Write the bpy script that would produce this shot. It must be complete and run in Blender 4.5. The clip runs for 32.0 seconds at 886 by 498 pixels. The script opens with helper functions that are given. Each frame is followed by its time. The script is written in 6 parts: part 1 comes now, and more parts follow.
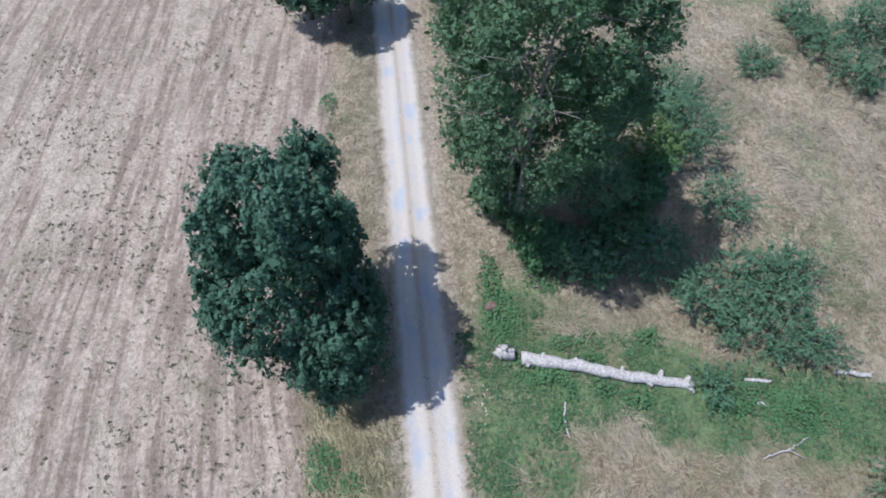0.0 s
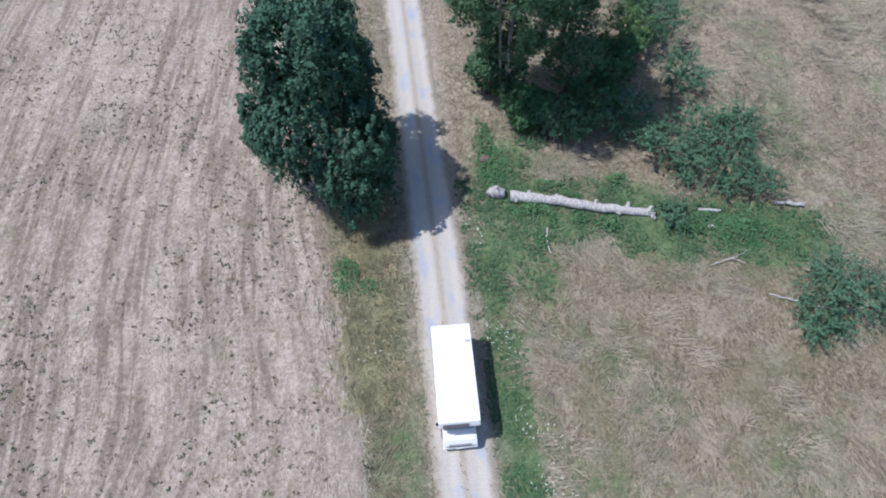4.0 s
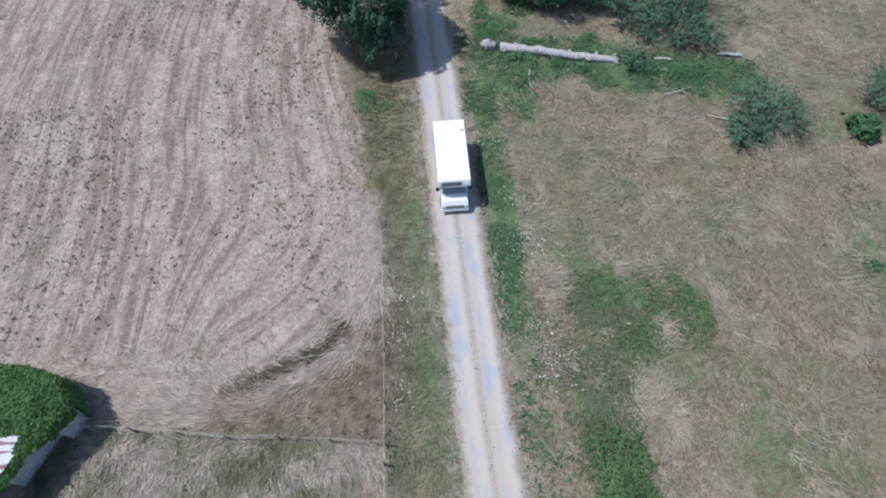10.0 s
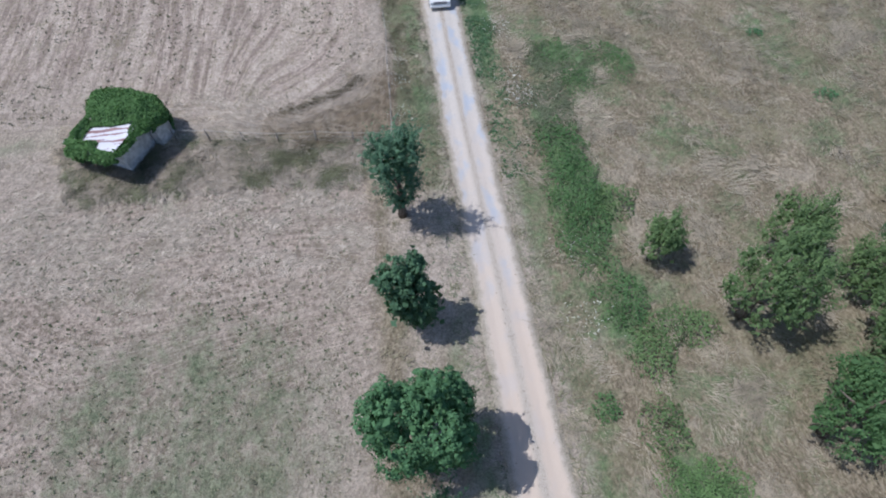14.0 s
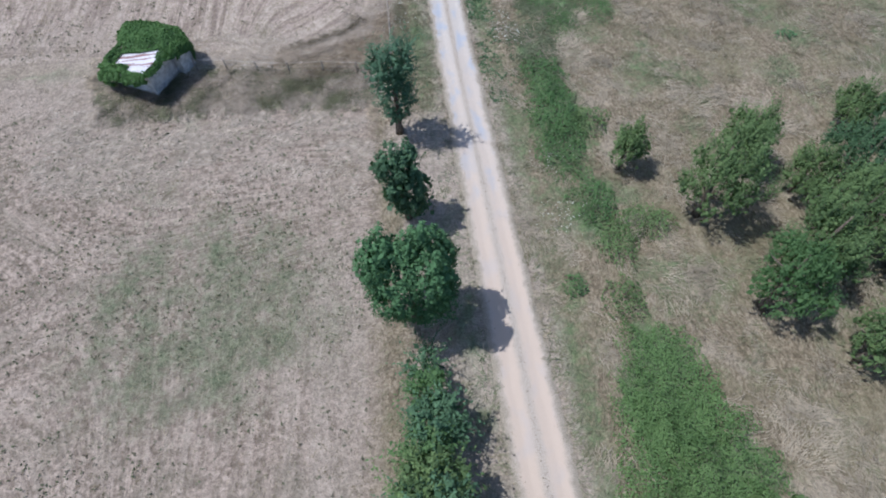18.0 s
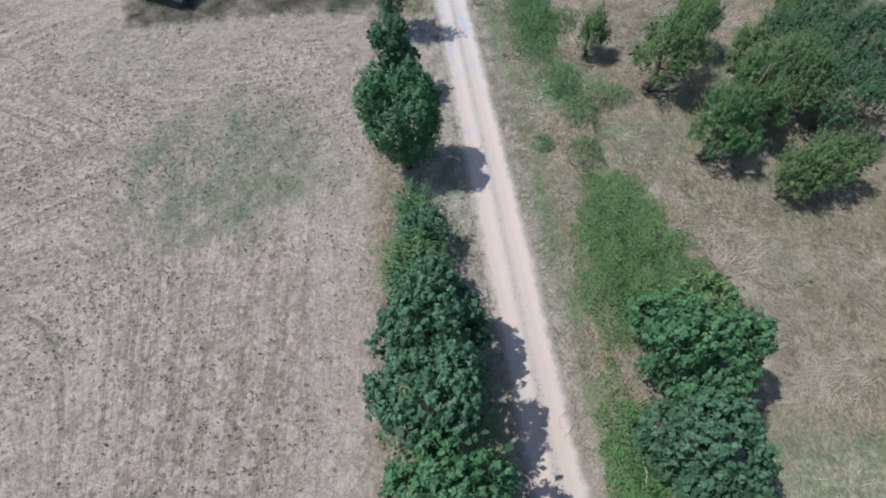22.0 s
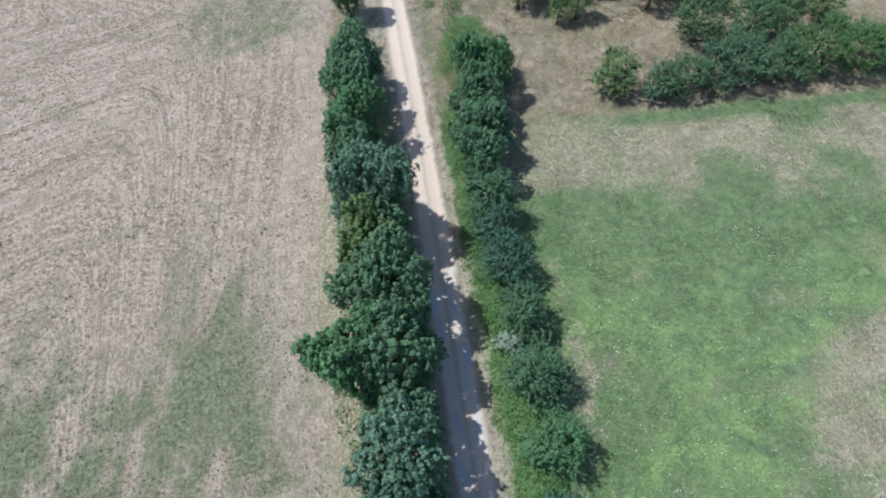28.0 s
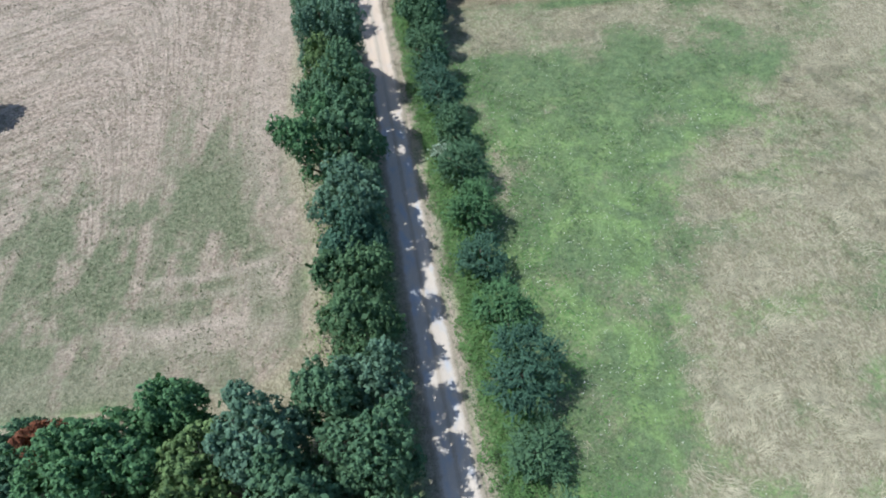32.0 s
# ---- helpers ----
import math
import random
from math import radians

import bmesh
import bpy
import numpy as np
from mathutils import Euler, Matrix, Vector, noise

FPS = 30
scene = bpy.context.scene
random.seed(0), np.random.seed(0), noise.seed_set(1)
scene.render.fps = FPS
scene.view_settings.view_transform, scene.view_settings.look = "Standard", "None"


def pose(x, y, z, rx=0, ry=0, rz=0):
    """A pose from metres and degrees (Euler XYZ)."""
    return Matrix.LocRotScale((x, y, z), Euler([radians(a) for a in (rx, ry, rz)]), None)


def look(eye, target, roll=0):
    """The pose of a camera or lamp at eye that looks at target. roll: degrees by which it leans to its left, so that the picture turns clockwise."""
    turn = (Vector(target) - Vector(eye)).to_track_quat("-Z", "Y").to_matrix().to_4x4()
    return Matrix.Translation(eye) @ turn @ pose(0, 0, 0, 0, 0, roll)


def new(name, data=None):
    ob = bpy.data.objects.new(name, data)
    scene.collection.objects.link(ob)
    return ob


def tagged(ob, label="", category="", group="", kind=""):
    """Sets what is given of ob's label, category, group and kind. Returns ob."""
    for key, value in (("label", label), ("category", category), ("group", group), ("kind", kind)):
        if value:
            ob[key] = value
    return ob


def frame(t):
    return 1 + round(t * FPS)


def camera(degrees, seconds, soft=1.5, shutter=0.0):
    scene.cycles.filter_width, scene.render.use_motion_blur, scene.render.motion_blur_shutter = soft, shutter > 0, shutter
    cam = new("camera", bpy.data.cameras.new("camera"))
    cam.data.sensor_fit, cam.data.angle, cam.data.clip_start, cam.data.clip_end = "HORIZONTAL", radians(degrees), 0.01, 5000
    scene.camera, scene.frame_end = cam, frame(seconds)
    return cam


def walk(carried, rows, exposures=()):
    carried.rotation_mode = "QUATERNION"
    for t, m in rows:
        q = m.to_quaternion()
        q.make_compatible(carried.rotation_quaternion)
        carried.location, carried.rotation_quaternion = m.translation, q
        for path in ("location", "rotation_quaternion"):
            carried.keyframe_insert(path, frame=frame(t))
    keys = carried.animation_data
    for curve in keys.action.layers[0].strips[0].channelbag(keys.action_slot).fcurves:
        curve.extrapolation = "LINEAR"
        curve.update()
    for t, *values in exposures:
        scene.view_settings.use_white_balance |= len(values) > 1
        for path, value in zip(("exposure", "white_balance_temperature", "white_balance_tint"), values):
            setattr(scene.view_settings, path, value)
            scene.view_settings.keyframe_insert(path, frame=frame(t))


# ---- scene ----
cam = camera(77.2, 32.0, soft=1.95)
METRES, EYE, TILT, LEAN, TURN = 139.2, 32.6, 0.0, 0.0, -2.0
ROWS = [
    (0.0, 0.0, 0.0, 0.0, -1.26, -59.51, 0.74),
    (0.5, -0.0, -0.0043, -0.0004, -1.32, -59.64, 0.8),
    (1.0, -0.0001, -0.0071, 0.0007, -1.03, -59.39, 0.79),
    (1.5, -0.0003, -0.0126, 0.0015, -1.04, -59.48, 0.79),
    (2.0, -0.0006, -0.0216, 0.0025, -1.14, -59.49, 0.81),
    (2.5, -0.0009, -0.0327, 0.0035, -1.26, -59.54, 0.81),
    (3.0, -0.0015, -0.0478, 0.0032, -1.47, -59.69, 0.89),
    (3.5, -0.0023, -0.0652, 0.0024, -1.65, -59.79, 0.95),
    (4.0, -0.0035, -0.0851, 0.0015, -1.89, -59.82, 0.95),
    (4.5, -0.0046, -0.1075, 0.0003, -2.09, -59.66, 0.95),
    (6.5, -0.005, -0.1761, -0.0001, -2.33, -59.48, 0.94),
    (7.0, -0.0045, -0.1811, 0.0005, -1.97, -59.23, 0.9),
    (7.5, -0.004, -0.1823, 0.0018, -1.67, -59.3, 0.86),
    (8.0, -0.0038, -0.1826, 0.0022, -1.4, -59.35, 0.85),
    (8.5, -0.0038, -0.1827, 0.0027, -1.13, -59.34, 0.83),
    (9.0, -0.0039, -0.1853, 0.0025, -1.0, -59.4, 0.83),
    (9.5, -0.0041, -0.1919, 0.0025, -0.96, -59.46, 0.83),
    (10.0, -0.0045, -0.203, 0.0033, -1.03, -59.5, 0.84),
    (10.5, -0.0053, -0.2178, 0.0045, -1.21, -59.5, 0.82),
    (11.0, -0.0058, -0.2356, 0.0039, -1.45, -59.56, 0.88),
    (11.5, -0.0062, -0.2553, 0.0035, -1.67, -59.64, 0.92),
    (12.0, -0.0069, -0.2772, 0.0032, -1.94, -59.59, 0.97),
    (12.5, -0.0075, -0.3013, 0.0033, -2.19, -59.55, 0.99),
    (13.0, -0.0079, -0.3253, 0.0038, -2.38, -59.55, 0.98),
    (13.5, -0.0083, -0.3505, 0.0041, -2.67, -59.76, 1.0),
    (14.0, -0.0082, -0.3698, 0.0048, -2.64, -59.32, 0.96),
    (14.5, -0.0072, -0.3843, 0.0058, -2.54, -59.16, 0.98),
    (15.0, -0.0066, -0.3981, 0.0064, -2.67, -59.35, 0.96),
    (15.5, -0.0057, -0.4085, 0.0075, -2.51, -59.21, 0.97),
    (17.5, -0.0041, -0.4249, 0.0092, -1.96, -59.11, 0.94),
    (18.0, -0.0042, -0.4306, 0.0087, -2.01, -59.31, 0.96),
    (18.5, -0.0041, -0.433, 0.0092, -1.82, -59.05, 0.95),
    (19.0, -0.0039, -0.4345, 0.0097, -1.73, -59.01, 0.96),
    (19.5, -0.0035, -0.4399, 0.0094, -1.71, -59.15, 0.95),
    (20.0, -0.0032, -0.4498, 0.0091, -1.67, -59.15, 0.97),
    (20.5, -0.0028, -0.4624, 0.0082, -1.71, -59.19, 1.05),
    (21.0, -0.0023, -0.479, 0.0072, -1.86, -59.23, 1.05),
    (21.5, -0.0011, -0.4981, 0.0062, -2.02, -59.29, 1.06),
    (22.0, 0.0006, -0.5205, 0.0063, -2.02, -59.13, 1.1),
    (22.5, 0.0031, -0.5445, 0.0076, -2.12, -59.09, 1.12),
    (23.0, 0.0062, -0.5716, 0.0151, -2.05, -59.03, 1.04),
    (23.5, 0.0113, -0.6013, 0.0287, -1.89, -59.08, 1.08),
    (24.0, 0.0173, -0.6325, 0.044, -1.76, -58.98, 1.08),
    (24.5, 0.0237, -0.6646, 0.0593, -1.62, -58.85, 1.13),
    (25.0, 0.0295, -0.6958, 0.0744, -1.65, -58.77, 1.16),
    (25.5, 0.0354, -0.7263, 0.0844, -1.98, -58.5, 1.21),
    (27.5, 0.0501, -0.7907, 0.0973, -3.23, -57.29, 1.5),
    (28.0, 0.0524, -0.8078, 0.0964, -3.59, -57.4, 1.54),
    (28.5, 0.0547, -0.8283, 0.0953, -3.93, -57.47, 1.56),
    (29.0, 0.0574, -0.8499, 0.0936, -4.2, -57.49, 1.64),
    (29.5, 0.0604, -0.875, 0.0926, -4.47, -57.52, 1.67),
    (30.0, 0.0631, -0.902, 0.0917, -4.78, -57.54, 1.75),
    (30.5, 0.0659, -0.9257, 0.0929, -5.02, -57.12, 1.76),
    (31.0, 0.0687, -0.9456, 0.0948, -5.28, -57.0, 1.77),
    (31.5, 0.0714, -0.9635, 0.095, -5.62, -56.92, 1.77),
    (32.0, 0.0742, -0.9733, 0.0956, -5.64, -56.76, 1.75),
]
walk(cam, [(t, pose(0, 0, EYE, TILT, LEAN, TURN) @ pose(METRES * x, METRES * y, METRES * z, 90 + pitch, roll, yaw)) for t, x, y, z, yaw, pitch, roll in ROWS],
     exposures=[(0.0, 0.20, 5880, 12), (6.5, 0.0, 5880, 12), (13.0, -0.06, 5850, 12), (18.0, 0.0, 5880, 12), (24.0, 0.12, 5930, 10), (28.0, 0.30, 6050, 8), (32.0, 0.35, 6100, 6)])

# ---- camera and light ----
SUN = Vector((0.5, -0.09, -1.0)).normalized()          # the way the sunlight travels
world = bpy.data.worlds.new("sky")
scene.world = world
world.use_nodes = True
wn = world.node_tree
sky = wn.nodes.new("ShaderNodeTexSky")
sky.sky_type = "NISHITA"
sky.sun_disc = False
sky.sun_elevation = math.asin(-SUN.z)
sky.sun_rotation = math.atan2(-SUN.x, -SUN.y)
sky.air_density, sky.dust_density, sky.ozone_density = 1.0, 1.2, 1.6
back = wn.nodes["Background"]
back.inputs["Strength"].default_value = 0.13
wn.links.new(sky.outputs[0], back.inputs["Color"])
sun = new("sun", bpy.data.lights.new("sun", "SUN"))
sun.data.energy, sun.data.angle, sun.data.color = 4.2, radians(0.55), (1.0, 0.96, 0.91)
sun.matrix_world = look((0, 0, 80), Vector((0, 0, 80)) + SUN)

# ---- helpers ----


def empty(name, m=None):
    ob = new(name)
    ob.empty_display_size = 0.3
    if m is not None:
        ob.matrix_world = m
    return ob


def solid(name, verts, faces, material, parent=None, label="", smooth=False, values=None, slots=None):
    """One mesh object from arrays: verts (n, 3), faces (m, 3 or 4); values: float attributes on the points."""
    verts = np.ascontiguousarray(verts, dtype=np.float32)
    faces = np.ascontiguousarray(faces, dtype=np.int32)
    me = bpy.data.meshes.new(name)
    n, k = faces.shape
    me.vertices.add(len(verts))
    me.vertices.foreach_set("co", verts.ravel())
    me.loops.add(n * k)
    me.loops.foreach_set("vertex_index", faces.ravel())
    me.polygons.add(n)
    me.polygons.foreach_set("loop_start", np.arange(0, n * k, k, dtype=np.int32))
    if smooth:
        me.polygons.foreach_set("use_smooth", np.ones(n, dtype=bool))
    for key, v in (values or {}).items():
        me.attributes.new(key, "FLOAT", "POINT").data.foreach_set("value", np.asarray(v, dtype=np.float32))
    for m in (material if isinstance(material, (list, tuple)) else [material]):
        me.materials.append(m)
    if slots is not None:
        me.polygons.foreach_set("material_index", np.asarray(slots, dtype=np.int32))
    me.update(calc_edges=True)
    ob = new(name, me)
    if parent:
        ob.parent = parent
    if label:
        ob["label"] = label
    return ob


def part(name, bm, material, parent=None, label="", smooth=False):
    me = bpy.data.meshes.new(name)
    bmesh.ops.recalc_face_normals(bm, faces=bm.faces)
    if smooth:
        for f in bm.faces:
            f.smooth = True
    bm.to_mesh(me)
    bm.free()
    me.materials.append(material)
    ob = new(name, me)
    if parent:
        ob.parent = parent
    if label:
        ob["label"] = label
    return ob


def box(x0, x1, y0, y1, z0, z1, bevel=0.0, seg=2):
    bm = bmesh.new()
    bmesh.ops.create_cube(bm, size=1)
    for v in bm.verts:
        v.co = Vector(((x0 + x1) / 2 + v.co.x * (x1 - x0), (y0 + y1) / 2 + v.co.y * (y1 - y0), (z0 + z1) / 2 + v.co.z * (z1 - z0)))
    if bevel:
        bmesh.ops.bevel(bm, geom=bm.edges[:], offset=bevel, segments=seg, affect="EDGES", profile=0.5)
    return bm


def prism(profile, x0, x1, bevel=0.0, taper=0.0):
    """A side view of (y, z) points drawn out from x0 to x1; taper narrows the top."""
    bm = bmesh.new()
    zs = [z for _, z in profile]
    lo, hi = min(zs), max(zs)
    rows = []
    for x in (x0, x1):
        rows.append([bm.verts.new((x * (1 - taper * (z - lo) / (hi - lo)), y, z)) for y, z in profile])
    bm.faces.new(rows[0])
    bm.faces.new(rows[1][::-1])
    n = len(profile)
    for i in range(n):
        bm.faces.new((rows[0][i], rows[1][i], rows[1][(i + 1) % n], rows[0][(i + 1) % n]))
    if bevel:
        bmesh.ops.bevel(bm, geom=bm.edges[:], offset=bevel, segments=2, affect="EDGES", profile=0.5)
    return bm


def sheet(points, thick):
    """A flat panel of four corners with a thickness along its normal."""
    p = [Vector(q) for q in points]
    n = (p[1] - p[0]).cross(p[3] - p[0]).normalized() * thick
    bm = bmesh.new()
    a = [bm.verts.new(q) for q in p]
    b = [bm.verts.new(q + n) for q in p]
    bm.faces.new(a[::-1])
    bm.faces.new(b)
    for i in range(4):
        j = (i + 1) % 4
        bm.faces.new((a[i], a[j], b[j], b[i]))
    return bm


def tube(path, radii, sides=8):
    """Arrays of a tapered tube along a path."""
    path = np.asarray(path, float)
    verts, faces = [], []
    n = len(path)
    for i in range(n):
        d = path[min(i + 1, n - 1)] - path[max(i - 1, 0)]
        d = d / (np.linalg.norm(d) + 1e-9)
        a = np.cross(d, (0.3, 0.9, 0.31))
        a /= np.linalg.norm(a) + 1e-9
        b = np.cross(d, a)
        for k in range(sides):
            w = 2 * math.pi * k / sides
            verts.append(path[i] + radii[i] * (math.cos(w) * a + math.sin(w) * b))
    for i in range(n - 1):
        for k in range(sides):
            q = (k + 1) % sides
            faces.append((i * sides + k, i * sides + q, (i + 1) * sides + q, (i + 1) * sides + k))
    verts.append(path[0]), verts.append(path[-1])
    for k in range(sides):
        q = (k + 1) % sides
        faces.append((n * sides, q, k, k))
        faces.append((n * sides + 1, (n - 1) * sides + k, (n - 1) * sides + q, (n - 1) * sides + q))
    return np.array(verts), np.array(faces)


def tubes(list_of):
    vs, fs, base = [], [], 0
    for path, radii, sides in list_of:
        v, f = tube(path, radii, sides)
        vs.append(v), fs.append(f + base)
        base += len(v)
    return np.concatenate(vs), np.concatenate(fs)


def tube_part(name, list_of, material, parent=None, label=""):
    bm = bmesh.new()
    v, f = tubes(list_of)
    vv = [bm.verts.new(p) for p in v]
    for q in f:
        ids = list(dict.fromkeys(int(i) for i in q))
        if len(ids) > 2:
            bm.faces.new([vv[i] for i in ids])
    return part(name, bm, material, parent, label, smooth=True)


LATTICE = np.random.default_rng(3).random((256, 256))


def fuzz(x, y, scale, octaves=3):
    """Smooth value noise from 0 to 1 over the plan."""
    x, y = np.asarray(x, float) / scale, np.asarray(y, float) / scale
    total, weight = 0.0, 0.0
    for o in range(octaves):
        k = 2.0 ** o
        u, v = x * k + 17.3 * o, y * k + 5.1 * o
        i, j = np.floor(u).astype(int), np.floor(v).astype(int)
        a, b = u - i, v - j
        a, b = a * a * (3 - 2 * a), b * b * (3 - 2 * b)
        g = lambda p, q: LATTICE[p % 256, q % 256]
        w = 0.55 ** o
        total = total + w * ((g(i, j) * (1 - a) + g(i + 1, j) * a) * (1 - b) + (g(i, j + 1) * (1 - a) + g(i + 1, j + 1) * a) * b)
        weight += w
    return total / weight


def ramp(v, a, b):
    t = np.clip((np.asarray(v, float) - a) / (b - a), 0, 1)
    return t * t * (3 - 2 * t)


# ---- materials ----
def material(name, rough=0.8):
    m = bpy.data.materials.new(name)
    m.use_nodes = True
    b = m.node_tree.nodes["Principled BSDF"]
    b.inputs["Roughness"].default_value = rough
    b.inputs["Specular IOR Level"].default_value = 0.3
    return m, m.node_tree, b


def node(t, kind, **inputs):
    n = t.nodes.new(kind)
    for key, v in inputs.items():
        s = n.inputs[key.replace("_", " ")]
        if isinstance(v, bpy.types.NodeSocket):
            t.links.new(v, s)
        else:
            s.default_value = v
    return n


def mix(t, fac, a, b, how="MIX"):
    n = t.nodes.new("ShaderNodeMix")
    n.data_type, n.blend_type = "RGBA", how
    for s, v in ((n.inputs[0], fac), (n.inputs[6], a), (n.inputs[7], b)):
        if isinstance(v, bpy.types.NodeSocket):
            t.links.new(v, s)
        else:
            s.default_value = (*v, 1) if isinstance(v, tuple) and len(v) == 3 else v
    return n.outputs[2]


def calc(t, how, a, b=0.0, clamp=False):
    n = t.nodes.new("ShaderNodeMath")
    n.operation, n.use_clamp = how, clamp
    for s, v in ((n.inputs[0], a), (n.inputs[1], b)):
        if isinstance(v, bpy.types.NodeSocket):
            t.links.new(v, s)
        else:
            s.default_value = v
    return n.outputs[0]


def span(t, v, lo, hi, a=0.0, b=1.0):
    n = t.nodes.new("ShaderNodeMapRange")
    n.interpolation_type = "SMOOTHSTEP"
    t.links.new(v, n.inputs[0])
    for i, w in zip((1, 2, 3, 4), (lo, hi, a, b)):
        n.inputs[i].default_value = w
    return n.outputs[0]


def place(t, scale=(1, 1, 1), turn=0.0):
    g = t.nodes.new("ShaderNodeNewGeometry")
    m = t.nodes.new("ShaderNodeMapping")
    m.vector_type = "POINT"
    m.inputs["Scale"].default_value = scale
    m.inputs["Rotation"].default_value = (0, 0, turn)
    t.links.new(g.outputs["Position"], m.inputs[0])
    return m.outputs[0]


def noisy(t, scale, detail=3.0, rough=0.55, vec=None, warp=0.0):
    n = node(t, "ShaderNodeTexNoise", Scale=scale, Detail=detail, Roughness=rough, Distortion=warp)
    t.links.new(vec if vec is not None else place(t), n.inputs["Vector"])
    return n.outputs[0]


def value_of(t, key):
    n = t.nodes.new("ShaderNodeAttribute")
    n.attribute_name = key
    return n.outputs["Fac"]


def bump(t, b, height, strength, distance):
    n = node(t, "ShaderNodeBump", Strength=strength, Distance=distance, Height=height)
    t.links.new(n.outputs[0], b.inputs["Normal"])


def paint(name, colour, rough=0.5, metal=0.0, grain=0.12, scale=6.0, spec=0.4):
    m, t, b = material(name, rough)
    n = noisy(t, scale, 4)
    dark = tuple(c * (1 - grain) for c in colour)
    light = tuple(min(1.0, c * (1 + grain)) for c in colour)
    t.links.new(mix(t, span(t, n, 0.3, 0.7), dark, light), b.inputs["Base Color"])
    b.inputs["Metallic"].default_value = metal
    b.inputs["Specular IOR Level"].default_value = spec
    return m


def mix_value(t, f, a, c):
    """Blend of two values."""
    return calc(t, "ADD", calc(t, "MULTIPLY", a, calc(t, "SUBTRACT", 1.0, f)), calc(t, "MULTIPLY", c, f))


def leaf_material(name, dark, light, thin=0.35):
    """Leaves: colour differs from leaf to leaf and from tuft to tuft, and crown tone also holds painted shade; light
    shines through a little.
    """
    m, t, b = material(name, 0.7)
    g = t.nodes.new("ShaderNodeNewGeometry")
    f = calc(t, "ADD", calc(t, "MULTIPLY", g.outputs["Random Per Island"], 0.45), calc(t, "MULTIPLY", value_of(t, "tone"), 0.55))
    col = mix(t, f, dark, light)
    t.links.new(col, b.inputs["Base Color"])
    b.inputs["Specular IOR Level"].default_value = 0.22
    tr = t.nodes.new("ShaderNodeBsdfTranslucent")
    t.links.new(mix(t, 0.5, col, (light[0] * 1.3, light[1] * 1.5, light[2] * 0.7)), tr.inputs["Color"])
    mx = t.nodes.new("ShaderNodeMixShader")
    mx.inputs[0].default_value = thin
    t.links.new(b.outputs[0], mx.inputs[1])
    t.links.new(tr.outputs[0], mx.inputs[2])
    t.links.new(mx.outputs[0], t.nodes["Material Output"].inputs["Surface"])
    return m


LEAF_ASH = leaf_material("ash_leaves", (0.040, 0.088, 0.052), (0.120, 0.224, 0.122), 0.20)
LEAF_DEEP = leaf_material("deep_green_leaves", (0.030, 0.072, 0.050), (0.084, 0.174, 0.118), 0.20)
LEAF_MAPLE = leaf_material("field_maple_leaves", (0.040, 0.098, 0.047), (0.122, 0.250, 0.112), 0.20)
LEAF_OLIVE = leaf_material("olive_green_leaves", (0.042, 0.078, 0.034), (0.178, 0.272, 0.106), 0.20)
LEAF_SCRUB = leaf_material("scrub_leaves", (0.036, 0.080, 0.041), (0.112, 0.203, 0.098), 0.20)
LEAF_POPLAR = leaf_material("poplar_leaves", (0.040, 0.088, 0.050), (0.138, 0.240, 0.132), 0.20)
LEAF_FEATHER = leaf_material("feathery_leaves", (0.042, 0.094, 0.060), (0.130, 0.242, 0.146), 0.20)
LEAF_BRAMBLE = leaf_material("bramble_leaves", (0.052, 0.112, 0.045), (0.138, 0.248, 0.100), 0.35)
LEAF_IVY = leaf_material("ivy_leaves", (0.048, 0.110, 0.036), (0.128, 0.246, 0.082), 0.25)
LEAF_WHITE = leaf_material("pale_flowering_leaves", (0.12, 0.20, 0.14), (0.42, 0.50, 0.43), 0.3)
LEAF_FRESH = leaf_material("fresh_verge_leaves", (0.058, 0.130, 0.048), (0.156, 0.282, 0.102), 0.3)
LEAF_NETTLE = leaf_material("nettle_leaves", (0.076, 0.142, 0.056), (0.176, 0.286, 0.108), 0.3)
LEAF_PALE = leaf_material("pale_blue_green_leaves", (0.046, 0.096, 0.068), (0.148, 0.254, 0.172), 0.2)
LEAF_RUST = leaf_material("rust_brown_leaves", (0.12, 0.045, 0.025), (0.26, 0.10, 0.055), 0.3)


def bark(name, dark, light):
    m, t, b = material(name, 0.9)
    n = noisy(t, 3.0, 6, 0.6, place(t, (4, 4, 0.8)))
    t.links.new(mix(t, span(t, n, 0.35, 0.65), dark, light), b.inputs["Base Color"])
    bump(t, b, n, 0.6, 0.03)
    return m


BARK = bark("bark", (0.07, 0.055, 0.04), (0.19, 0.16, 0.13))
BARK_PALE = bark("pale_bark", (0.20, 0.18, 0.16), (0.42, 0.40, 0.37))
DEADWOOD = bark("bleached_wood", (0.27, 0.255, 0.245), (0.56, 0.54, 0.53))
POST = bark("weathered_post", (0.16, 0.14, 0.12), (0.36, 0.33, 0.30))

# ---- plan of the ground ----
def road_x(y):
    return np.interp(-np.asarray(y, float), [-70, -38, -3, 20, 44, 66, 86, 110, 128, 160], [-4.2, -2.3, -0.42, 0.70, 2.25, 3.55, 4.55, 5.70, 6.65, 8.4])


def north_field(x, y):
    """Metres inside the stubble field; its south-east corner is round."""
    edge = np.interp(-np.asarray(y, float), [-60, -34, -10, 2, 10, 18], [-7.0, -7.7, -8.3, -5.7, -5.3, -5.4])
    a, b, r = edge - x, y + 17.8 + 1.3 * np.exp(-((x + 12.5) / 5) ** 2), 7.0
    inner = np.minimum(np.minimum(a, b), r)
    round_in = r - np.hypot(np.maximum(r - a, 0), np.maximum(r - b, 0))
    return np.where((a < r) & (b < r), round_in, inner)


